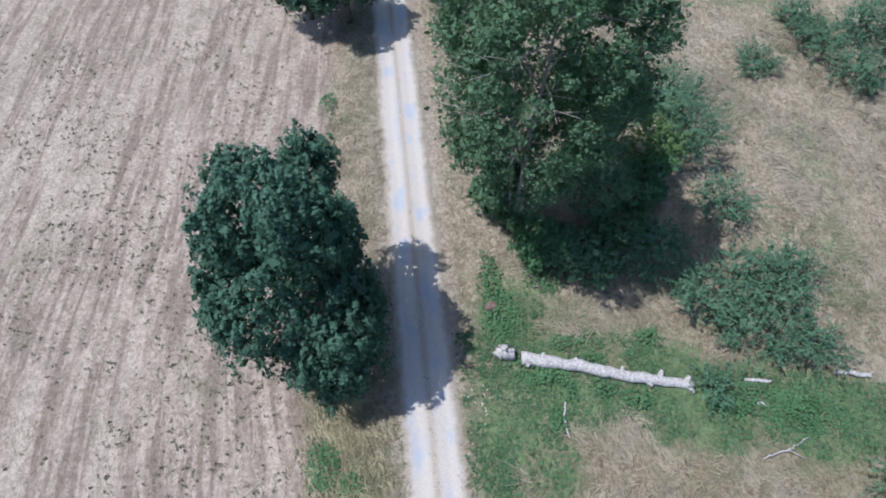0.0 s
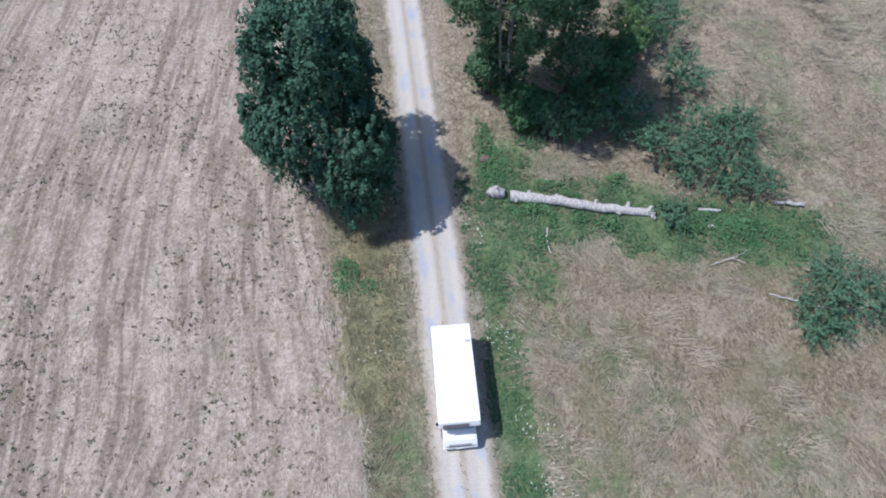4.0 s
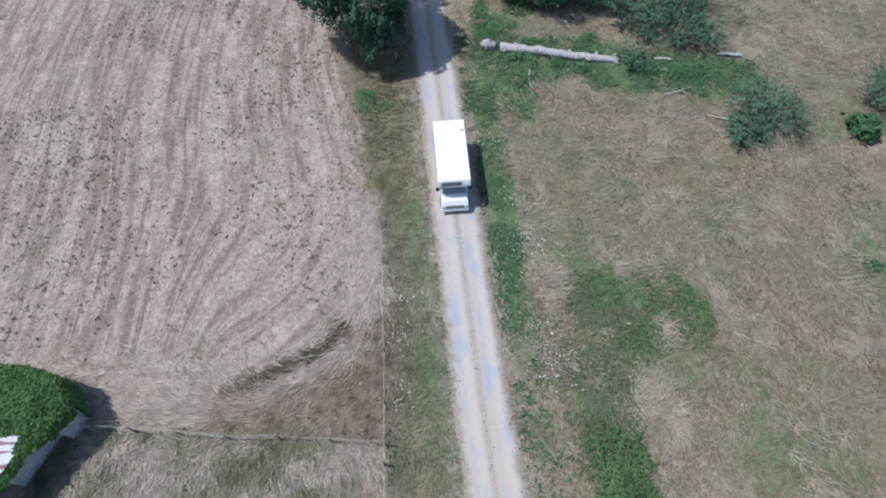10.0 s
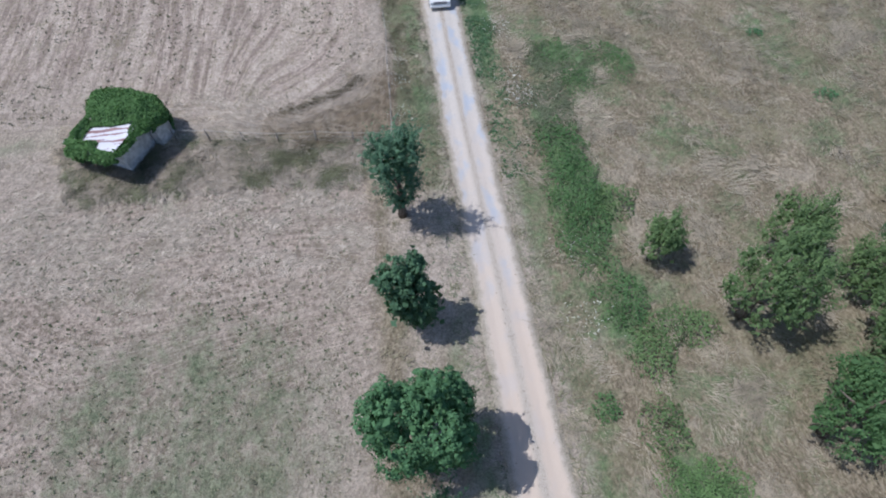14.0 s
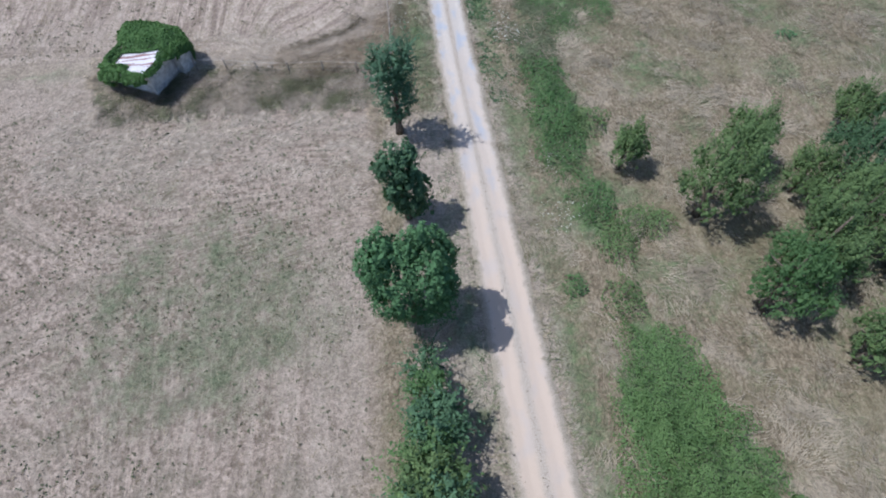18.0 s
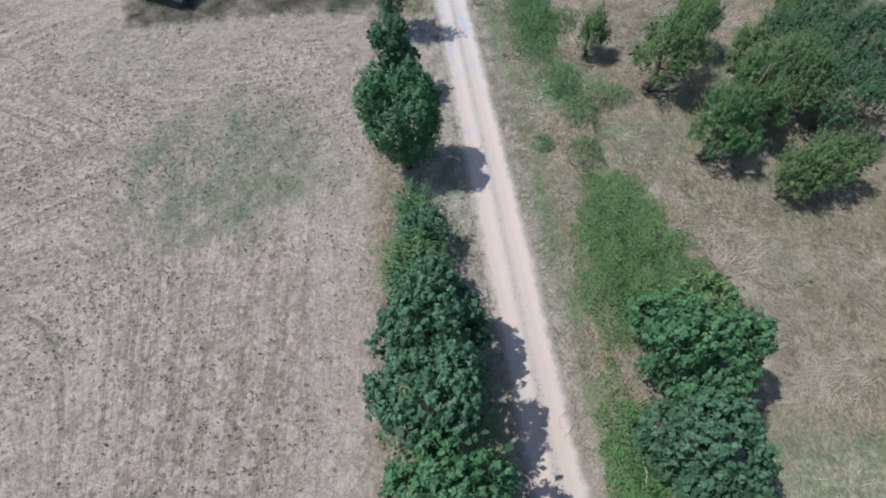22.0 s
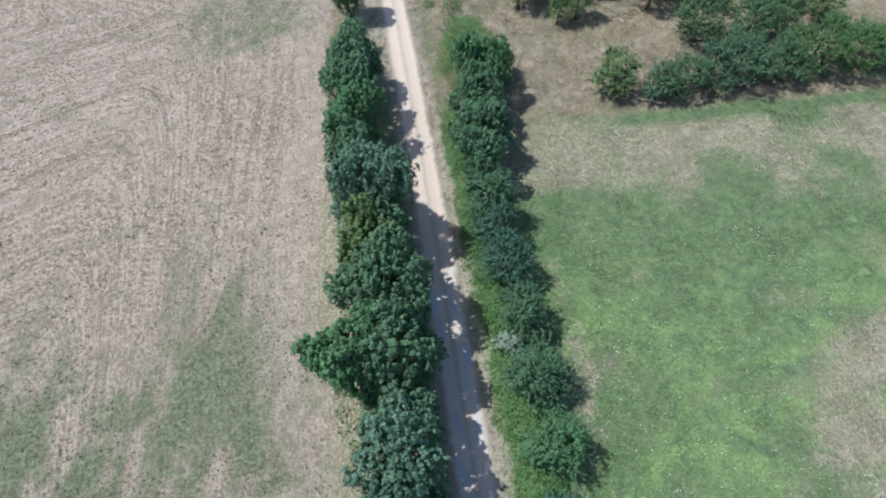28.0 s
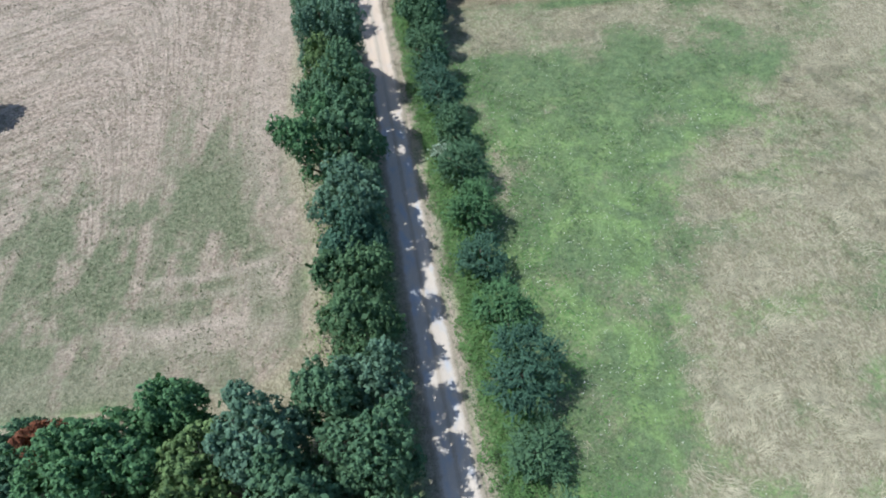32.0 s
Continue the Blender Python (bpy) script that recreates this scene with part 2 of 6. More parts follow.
def south_field(x, y):
    """Metres inside the mown field south of the fence."""
    edge = np.interp(-np.asarray(y, float), [24, 34, 47, 66, 77, 90, 103, 116], [-6.6, -6.3, -6.6, -6.6, -7.4, -8.2, -5.2, -5.4])
    a, b, r = edge - x, y + 117.6, 6.5
    top = -24.0 + 4.0 * ramp(-x, 27, 33) - y + 1.2 * (fuzz(x, y, 5) - 0.5)
    round_in = r - np.hypot(np.maximum(r - a, 0), np.maximum(r - b, 0))
    return np.minimum(np.where((a < r) & (b < r), round_in, np.minimum(np.minimum(a, b), r)), top)


def along(x, y, points, width):
    """Falls off from 1 on a bent line through the points."""
    best = np.full(np.shape(x), 1e9)
    for (ax, ay), (bx, by) in zip(points, points[1:]):
        k = np.clip(((x - ax) * (bx - ax) + (y - ay) * (by - ay)) / ((bx - ax) ** 2 + (by - ay) ** 2), 0, 1)
        best = np.minimum(best, np.hypot(x - ax - k * (bx - ax), y - ay - k * (by - ay)))
    return np.exp(-(best / width) ** 2)


HAY_BAND = ((-22, -18.6), (-18, -18.5), (-15.3, -18.9), (-11.7, -18.3), (-9.1, -17.0), (-7.0, -15.4), (-6.0, -12.6), (-5.7, -10.0), (-6.0, -7.5), (-6.4, -4.5))
FURROWS = (((-14.2, -18.1), (-12.4, -17.5), (-10.8, -16.5)), ((-9.6, -16.0), (-8.4, -15.3), (-7.2, -13.9)))


def furrow(x, y, width):
    return sum(along(x, y, f, width) for f in FURROWS)


def blob(x, y, cx, cy, rx, ry, power=1.0):
    d = np.hypot((x - cx) / rx, (y - cy) / ry)
    return power * (1 - ramp(d, 0.45, 1.15))


def greenness(x, y):
    """How green the ground cover is, from 0 (dry) to 1 (lush)."""
    u = x - road_x(y)
    g = 0.07 + 0.08 * ramp(-y, 0, 12) * (1 - ramp(-y, 48, 60)) + (0.36 - 0.22 * ramp(-y, 40, 52)) * ramp(fuzz(x, y, 4, 4), 0.42, 0.74)
    east = ramp(u, 0.5, 2.0)
    # verge by the track
    strip = ramp(u, 1.6, 2.2) * (1 - ramp(u, 3.6, 5.2))
    g = np.maximum(g, strip * (0.62 + 0.38 * ramp(fuzz(x, y, 4), 0.3, 0.6)) * ramp(-y, -15, -4) * (1 - 0.45 * ramp(-y, 9, 22)))
    west = ramp(-u, 1.6, 2.0) * (1 - ramp(-u, 3.4, 4.6))
    g = np.maximum(g, west * (0.42 + 0.40 * ramp(fuzz(x, y, 3), 0.35, 0.7)) * (0.25 + 0.75 * ramp(-y, -2, 7)))
    # the green hollow round the fallen trunk
    for cx, cy, rx, ry, p in ((17, 7.6, 9, 3.6, 0.95), (23, 6.5, 6, 3.5, 0.9), (9, 9.8, 9, 4.2, 0.92), (4.8, 13.0, 4, 5.0, 0.85), (5.0, 4.5, 3.6, 6, 0.7), (3.2, 2, 1.6, 9, 0.85), (27, 1, 6, 3, 0.5),
                              (8.2, -13, 2.0, 5.0, 0.8), (8.0, -20, 2.4, 6, 0.85), (11.8, -14.0, 5.4, 5.0, 0.72), (14.4, -14.6, 2.6, 2.8, 0.7), (3.0, -8, 1.6, 14, 0.65),
                              (8.4, -29, 3.4, 8, 0.85), (9.6, -37, 2.6, 5, 0.75), (12.6, -38.5, 3.2, 1.8, 0.7), (11, -52, 3.6, 7, 0.9), (13, -57, 4.6, 4.5, 0.9), (6.6, -40, 1.2, 9, 0.55),
                              (33, 38, 5, 4, 0.5), (36, 2, 5, 4, 0.5), (35, -16, 8, 5, 0.35)):
        g = np.maximum(g, blob(x, y, cx, cy, rx, ry, p) * (0.32 + 0.95 * fuzz(x, y, 2.2, 3)))
    # the lush meadow south of the cross hedge
    lush = ramp(-y, 66, 67.5) * east
    fade = np.interp(-np.asarray(y, float), [64, 84, 96, 105, 117, 124, 150], [70, 54, 38, 32, 27, 24.5, 18])
    inside = 1 - ramp(x + 8 * (fuzz(x, y, 9, 5) - 0.5), fade - 4.5, fade + 5.5)
    rich = (0.60 + 0.50 * ramp(fuzz(x, y * 1.5, 6, 5), 0.30, 0.60)) * inside + (0.20 + 0.34 * ramp(fuzz(x * 0.5 + 50, y * 1.3, 4, 4), 0.42, 0.72)) * (1 - inside)
    jx, jy = x + 9 * (fuzz(x + 70, y, 6, 4) - 0.5), y + 7 * (fuzz(x, y + 40, 6, 4) - 0.5)
    dry_top = 1.2 * np.exp(-((jx - 20) / 10) ** 2 - ((jy + 71.5) / 6.5) ** 2) + 1.0 * np.exp(-((jx - 46) / 22) ** 2 - ((jy + 73.5) / 5.5) ** 2) + blob(x, y, 15.5, -94, 1.6, 12, 0.7)
    rich = rich * (1 - 0.74 * np.clip(dry_top, 0, 1) * (0.6 + 0.5 * fuzz(x, y, 3, 4)))
    ride = np.exp(-((y + 68.2 - 0.01 * (x - 40)) / 1.1) ** 2) * ramp(x, 24, 28)
    g = g * (1 - lush) + np.maximum(rich, ride) * lush
    g = np.maximum(g, ramp(u, 2.4, 3.2) * (1 - ramp(u, 6.5, 9.5)) * ramp(-y, 70, 78) * 0.95)
    # under the western hedge and on the fields
    g = np.maximum(g, ramp(-u, 2.0, 2.6) * (1 - ramp(-u, 8, 9.5)) * ramp(-y, 50, 60) * 0.55)
    n, s = north_field(x, y), south_field(x, y)
    gs = 0.55 * (1 - 0.75 * ramp(-y, 48, 54) * (1 - ramp(-y, 80, 90))) * ramp(fuzz(x, y, 13, 4), 0.42, 0.72) * (0.4 + 0.6 * ramp(fuzz(x * 3.2, y, 5, 4), 0.35, 0.6))
    gs = gs + 0.60 * blob(x, y, -18, -43, 13, 11) * (0.15 + 1.2 * fuzz(x * 1.6, y, 2.2, 4)) + 0.34 * blob(x, y, -17, -86, 9, 15) * ramp(fuzz(x * 3, y * 0.4, 4, 4), 0.35, 0.62)
    gs = gs + ramp(-y, 78, 100) * (0.30 + 0.34 * ramp(fuzz(x * 1.8, y * 0.9, 2.4, 5), 0.36, 0.64) + 0.30 * ramp(fuzz(x * 1.5 + 9, y * 0.22, 2.6, 3), 0.40, 0.62))
    gn = 0.16 * ramp(fuzz(x + 90, y, 8, 4), 0.55, 0.75)
    g = np.where(n > 0, gn, np.where(s > 0, gs, g))
    rough_strip = (n <= 0) & (s <= 0) & (x < -6.5) & (y > -26) & (y < -16)
    strip_g = 0.05 + 0.40 * ramp(fuzz(x, y, 2.2), 0.40, 0.66) * ramp(-y, 20.3, 22.0) + 0.5 * ramp(-x, 13, 18) * ramp(fuzz(x + 7, y, 2.0), 0.38, 0.6) * ramp(-y, 17.8, 19.0)
    return np.where(rough_strip, strip_g, np.clip(g, 0, 1))


def axis(lo, hi, step, far):
    mid = np.arange(lo, hi + step / 2, step)
    out = step * np.cumsum(1.5 ** np.arange(1, 40))
    out = out[out < far]
    return np.concatenate([(lo - out)[::-1], mid, hi + out])


# ---- ground: one sheet to the horizon ----
def ground_material():
    m, t, b = material("field_ground", 0.95)
    fine = noisy(t, 9.0, 5, 0.65)
    mid = noisy(t, 1.3, 5, 0.6)
    big = noisy(t, 0.16, 4, 0.55)
    # stubble: drilled rows of straw over pinkish soil
    clod = noisy(t, 2.3, 4, 0.64)
    head = t.nodes.new("ShaderNodeCombineXYZ")
    xyz = t.nodes.new("ShaderNodeSeparateXYZ")
    t.links.new(place(t), xyz.inputs[0])
    t.links.new(calc(t, "MULTIPLY", value_of(t, "edge"), 1.3), head.inputs[0])
    t.links.new(calc(t, "MULTIPLY", calc(t, "ADD", xyz.outputs[0], xyz.outputs[1]), 0.14), head.inputs[1])
    line = t.nodes.new("ShaderNodeCombineXYZ")
    t.links.new(calc(t, "MULTIPLY", value_of(t, "row"), 1.35), line.inputs[0])
    t.links.new(calc(t, "MULTIPLY", xyz.outputs[1], 0.15), line.inputs[1])
    turn = span(t, value_of(t, "edge"), 1.5, 3.5, 1, 0)
    rows = mix_value(t, turn, noisy(t, 1.0, 5, 0.6, line.outputs[0], 0.7), noisy(t, 1.0, 5, 0.6, head.outputs[0], 0.7))
    wide = mix_value(t, turn, noisy(t, 0.35, 3, 0.5, line.outputs[0], 0.6), noisy(t, 0.5, 3, 0.5, head.outputs[0], 0.5))
    grit = calc(t, "ADD", calc(t, "MULTIPLY", rows, 0.68), calc(t, "ADD", calc(t, "MULTIPLY", fine, 0.10), calc(t, "MULTIPLY", clod, 0.22)))
    stub = mix(t, span(t, grit, 0.42, 0.58), (0.222, 0.176, 0.145), (0.388, 0.322, 0.270))
    stub = mix(t, span(t, wide, 0.50, 0.64, 0, 0.70), stub, (0.430, 0.366, 0.304))
    stub = mix(t, span(t, big, 0.52, 0.72, 0, 0.4), stub, (0.245, 0.220, 0.170))
    # mown field
    across = t.nodes.new("ShaderNodeCombineXYZ")
    t.links.new(value_of(t, "lane"), across.inputs[0])
    pos = t.nodes.new("ShaderNodeSeparateXYZ")
    t.links.new(place(t), pos.inputs[0])
    t.links.new(calc(t, "MULTIPLY", pos.outputs[1], 0.06), across.inputs[1])
    lanes = noisy(t, 0.95, 5, 0.62, across.outputs[0], 0.25)
    mown = mix(t, span(t, calc(t, "ADD", calc(t, "MULTIPLY", clod, 0.55), calc(t, "ADD", calc(t, "MULTIPLY", fine, 0.2), calc(t, "MULTIPLY", mid, 0.25))), 0.42, 0.57), (0.172, 0.136, 0.106), (0.378, 0.308, 0.254))
    mown = mix(t, span(t, lanes, 0.46, 0.62, 0, 0.74), mown, (0.350, 0.296, 0.244))
    mown = mix(t, span(t, lanes, 0.36, 0.48, 0.55, 0), mown, (0.164, 0.142, 0.110))
    mown = mix(t, span(t, noisy(t, 0.30, 4, 0.6), 0.47, 0.66, 0, 0.5), mown, (0.190, 0.170, 0.128))
    streak = t.nodes.new("ShaderNodeCombineXYZ")
    t.links.new(calc(t, "MULTIPLY", value_of(t, "lane"), 2.6), streak.inputs[0])
    t.links.new(calc(t, "MULTIPLY", pos.outputs[1], 0.32), streak.inputs[1])
    swath = noisy(t, 1.0, 4, 0.6, streak.outputs[0], 0.5)
    mown = mix(t, span(t, swath, 0.52, 0.68, 0, 0.62), mown, (0.412, 0.342, 0.282))
    mown = mix(t, span(t, swath, 0.34, 0.46, 0.40, 0), mown, (0.168, 0.148, 0.110))
    # wild dry grass
    flow = noisy(t, 1.0, 5, 0.62, place(t, (1.6, 0.9, 1), 0.9), 3.2)
    dry = mix(t, span(t, calc(t, "ADD", calc(t, "MULTIPLY", flow, 0.75), calc(t, "MULTIPLY", fine, 0.25)), 0.42, 0.58), (0.142, 0.115, 0.077), (0.276, 0.231, 0.165))
    dry = mix(t, span(t, noisy(t, 0.33, 4, 0.6, None, 1.0), 0.5, 0.68, 0, 0.7), dry, (0.326, 0.282, 0.218))
    dry = mix(t, span(t, big, 0.48, 0.66, 0, 0.5), dry, (0.166, 0.150, 0.088))
    dry = mix(t, span(t, xyz.outputs[1], 4.0, 22.0, 0, 0.6), dry, mix(t, span(t, flow, 0.40, 0.62), (0.235, 0.198, 0.140), (0.375, 0.322, 0.246)))
    grazed = span(t, xyz.outputs[1], -64.0, -70.0)
    dry = mix(t, calc(t, "MULTIPLY", grazed, 0.7), dry, mix(t, span(t, flow, 0.40, 0.62), (0.188, 0.178, 0.116), (0.324, 0.304, 0.218)))
    lush = mix(t, span(t, calc(t, "ADD", calc(t, "MULTIPLY", mid, 0.5), calc(t, "MULTIPLY", fine, 0.5)), 0.36, 0.64), (0.068, 0.108, 0.054), (0.138, 0.196, 0.090))
    lush = mix(t, span(t, noisy(t, 0.5, 4), 0.5, 0.7, 0, 0.4), lush, (0.180, 0.228, 0.100))
    lush = mix(t, calc(t, "MULTIPLY", span(t, noisy(t, 0.14, 4, 0.6, None, 0.8), 0.42, 0.60, 0, 0.8), span(t, xyz.outputs[1], -82.0, -96.0)), lush, (0.164, 0.250, 0.092))
    col = mix(t, value_of(t, "stubble"), dry, stub)
    col = mix(t, value_of(t, "mown"), col, mown)
    g = calc(t, "ADD", value_of(t, "green"), calc(t, "MULTIPLY", calc(t, "SUBTRACT", calc(t, "ADD", calc(t, "MULTIPLY", mid, 0.6), calc(t, "MULTIPLY", clod, 0.4)), 0.5), 1.5))
    worn_green = mix(t, span(t, calc(t, "ADD", calc(t, "MULTIPLY", clod, 0.6), calc(t, "MULTIPLY", fine, 0.4)), 0.40, 0.60), (0.074, 0.098, 0.052), (0.176, 0.190, 0.120))
    on_field = calc(t, "MAXIMUM", value_of(t, "mown"), value_of(t, "stubble"))
    col = mix(t, span(t, g, 0.18, 0.80), col, mix(t, on_field, lush, worn_green))
    col = mix(t, calc(t, "MULTIPLY", value_of(t, "rut"), span(t, mid, 0.38, 0.58)), col, (0.135, 0.105, 0.072))
    col = mix(t, value_of(t, "bare"), col, mix(t, span(t, fine, 0.35, 0.65), (0.262, 0.220, 0.178), (0.398, 0.342, 0.286)))
    grain = span(t, calc(t, "ADD", calc(t, "MULTIPLY", noisy(t, 3.6, 4, 0.66), 0.6), calc(t, "MULTIPLY", noisy(t, 0.9, 3, 0.6), 0.4)), 0.40, 0.60)
    col = mix(t, 1.0, col, mix(t, grain, (0.823, 0.82, 0.815), (1.152, 1.16, 1.165)), "MULTIPLY")
    t.links.new(col, b.inputs["Base Color"])
    bump(t, b, calc(t, "ADD", calc(t, "ADD", fine, calc(t, "MULTIPLY", mid, 1.2)), calc(t, "MULTIPLY", clod, 1.5)), 0.9, 0.11)
    return m


gx, gy = axis(-62, 66, 0.7, 1800), axis(-146, 56, 0.7, 1800)
GX, GY = np.meshgrid(gx, gy)
fx, fy = GX.ravel(), GY.ravel()
near_road = ramp(np.abs(fx - road_x(fy)), 2.0, 4.5)
wild = near_road * (1 - ramp(north_field(fx, fy), -0.5, 0.5)) * (1 - ramp(south_field(fx, fy), -0.5, 0.5))
gz = 0.42 * (fuzz(fx, fy, 2.2, 3) - 0.5) * wild + 0.06 * (fuzz(fx, fy, 1.0, 2) - 0.5) * (1 - wild) * near_road
inside = (np.abs(fx) < 80) & (fy > -160) & (fy < 70)
gz = np.where(inside, gz, 0.0)
# shallow ditch beside the western verge
ditch = np.exp(-((fx - road_x(fy) + 4.9) / 0.55) ** 2) * ramp(-fy, -2, 4) * (1 - ramp(-fy, 21, 24))
gz = gz - 0.14 * ditch
gz = gz + 0.26 * along(fx, fy, HAY_BAND, 0.8) * (0.4 + 1.0 * fuzz(fx, fy, 1.4, 2)) - 0.14 * np.clip(furrow(fx, fy, 0.6), 0, 1)
u_all = fx - road_x(fy)
bare = np.exp(-((np.abs(u_all) - 1.95) / 0.45) ** 2) * 0.75 + blob(fx, fy, -2.6, -34, 2.6, 3.2, 0.7) + 0.8 * ramp(-u_all, 1.8, 2.4) * (1 - ramp(-u_all, 6.5, 7.5)) * ramp(-fy, 25, 28) * (1 - ramp(-fy, 56, 64)) * ramp(fuzz(fx, fy, 2.0), 0.25, 0.5) + 0.55 * ramp(u_all, 1.7, 2.1) * (1 - ramp(u_all, 2.6, 3.3)) * ramp(-fy, 18, 26) + 0.6 * np.exp(-((u_all + 4.9) / 0.8) ** 2) * ramp(-fy, 30, 36) * (1 - ramp(-fy, 44, 50))
bare += 0.9 * np.exp(-((north_field(fx, fy) - 0.9 - 0.5 * fuzz(fx, fy, 5)) / 0.7) ** 2) * ramp(-fy, -8, 2) * (fx > -24) * 0.6
bare += 0.8 * blob(fx, fy, -33, -19, 10, 9) * 0.7 + 0.55 * blob(fx, fy, -18, -29.5, 17, 6.5) * ramp(fuzz(fx * 0.6, fy * 2.2, 3), 0.35, 0.6) + 0.5 * blob(fx, fy, -14, -112, 9, 2.0) + 0.4 * blob(fx, fy, -10, -107, 3.5, 2.5)
sf_in = south_field(fx, fy)
bare += 0.75 * np.exp(-((sf_in - 2.4) / 2.6) ** 2) * ramp(-fy, 32, 42) * (1 - 0.6 * ramp(-fy, 92, 104)) * (0.45 + 0.75 * fuzz(fx * 3.0, fy * 0.25, 3))
bare += 0.42 * ((sf_in < 0) & (fx < -6.8) & (fy < -19.5) & (fy > -26)) * ramp(fuzz(fx * 1.4, fy, 2.0), 0.34, 0.62)
bare += 0.75 * along(fx, fy, ((-20, -105.6), (-14, -105.3), (-8.5, -104.4)), 0.5) + 0.6 * along(fx, fy, ((-24, -110.2), (-17, -111.0), (-11, -110.0)), 0.8) + 0.5 * along(fx, fy, ((-21, -107.8), (-13, -107.6)), 0.35)
nf = north_field(fx, fy)
corner = ramp(-fy, 4, 12) * ramp(fx, -19, -13) * (nf > -6)
rut = 1.2 * furrow(fx, fy, 0.34) + 0.6 * ramp(-fy, -12, 2) * (1 - ramp(-fy, 8, 12)) * np.exp(-((nf - 0.9) / 0.22) ** 2) * ramp(fuzz(fx, fy, 2.0), 0.45, 0.62)
rut = rut + 0.05 * np.exp(-((fx - road_x(fy) + 4.75) / 0.4) ** 2) * ramp(-fy, -3, 3) * (1 - ramp(-fy, 21, 23)) * ramp(fuzz(fx, fy, 1.6), 0.4, 0.6)
bare = bare + 1.0 * along(fx, fy, HAY_BAND, 0.65) + 0.4 * corner * np.exp(-((nf - 3.0) / 0.9) ** 2)
ci = np.arange(len(gx) * len(gy)).reshape(len(gy), len(gx))
gf = np.stack([ci[:-1, :-1], ci[:-1, 1:], ci[1:, 1:], ci[1:, :-1]], -1).reshape(-1, 4)
GROUND = ground_material()
# drilled rows run along the field's edge and bend round its corner
drill_a = np.interp(-fy, np.arange(-60, 30, 3), np.convolve(np.interp(np.arange(-90, 60, 3), [-60, -34, -10, 2, 10, 18], [-7.0, -7.9, -8.9, -6.3, -5.6, -5.6]), np.ones(5) / 5, "same")[10:40]) * (1 - 0.6 * ramp(-fx, 12, 45)) - fx
drill_b = fy + 18.5
bent = 16 - np.hypot(np.maximum(16 - drill_a, 0), np.maximum(16 - drill_b, 0))
straight = ramp(drill_a, 9, 17)
drill_row = np.where(drill_a < 17, bent * (1 - straight) + drill_a * straight, drill_a)
lane = (fx * (1 - ramp(-fx, 16, 34)) + (-0.45 * fx + 0.9 * fy) * ramp(-fx, 16, 34)) * (1 - ramp(fy, -42, -31)) + (1.1 * fy + 0.016 * (fx + 14) ** 2) * ramp(fy, -42, -31)
headland = (1 - ramp(sf_in, 4.2, 6.4)) * ramp(-fy, 84, 96)
lane = lane * (1 - headland) + 1.5 * (-sf_in - 5.4) * headland
ground = solid("ground", np.stack([fx, fy, gz], 1), gf, GROUND, smooth=True, values={
    "lane": lane,
    "edge": north_field(fx, fy), "row": drill_row, "stubble": ramp(north_field(fx, fy), -0.4, 0.6), "mown": ramp(south_field(fx, fy), -0.4, 0.6), "green": greenness(fx, fy), "bare": np.clip(bare, 0, 1) * inside, "rut": np.clip(rut, 0, 1)})
tagged(ground, "stubble field, mown field and wild summer meadow ground", "ground", kind="structure")


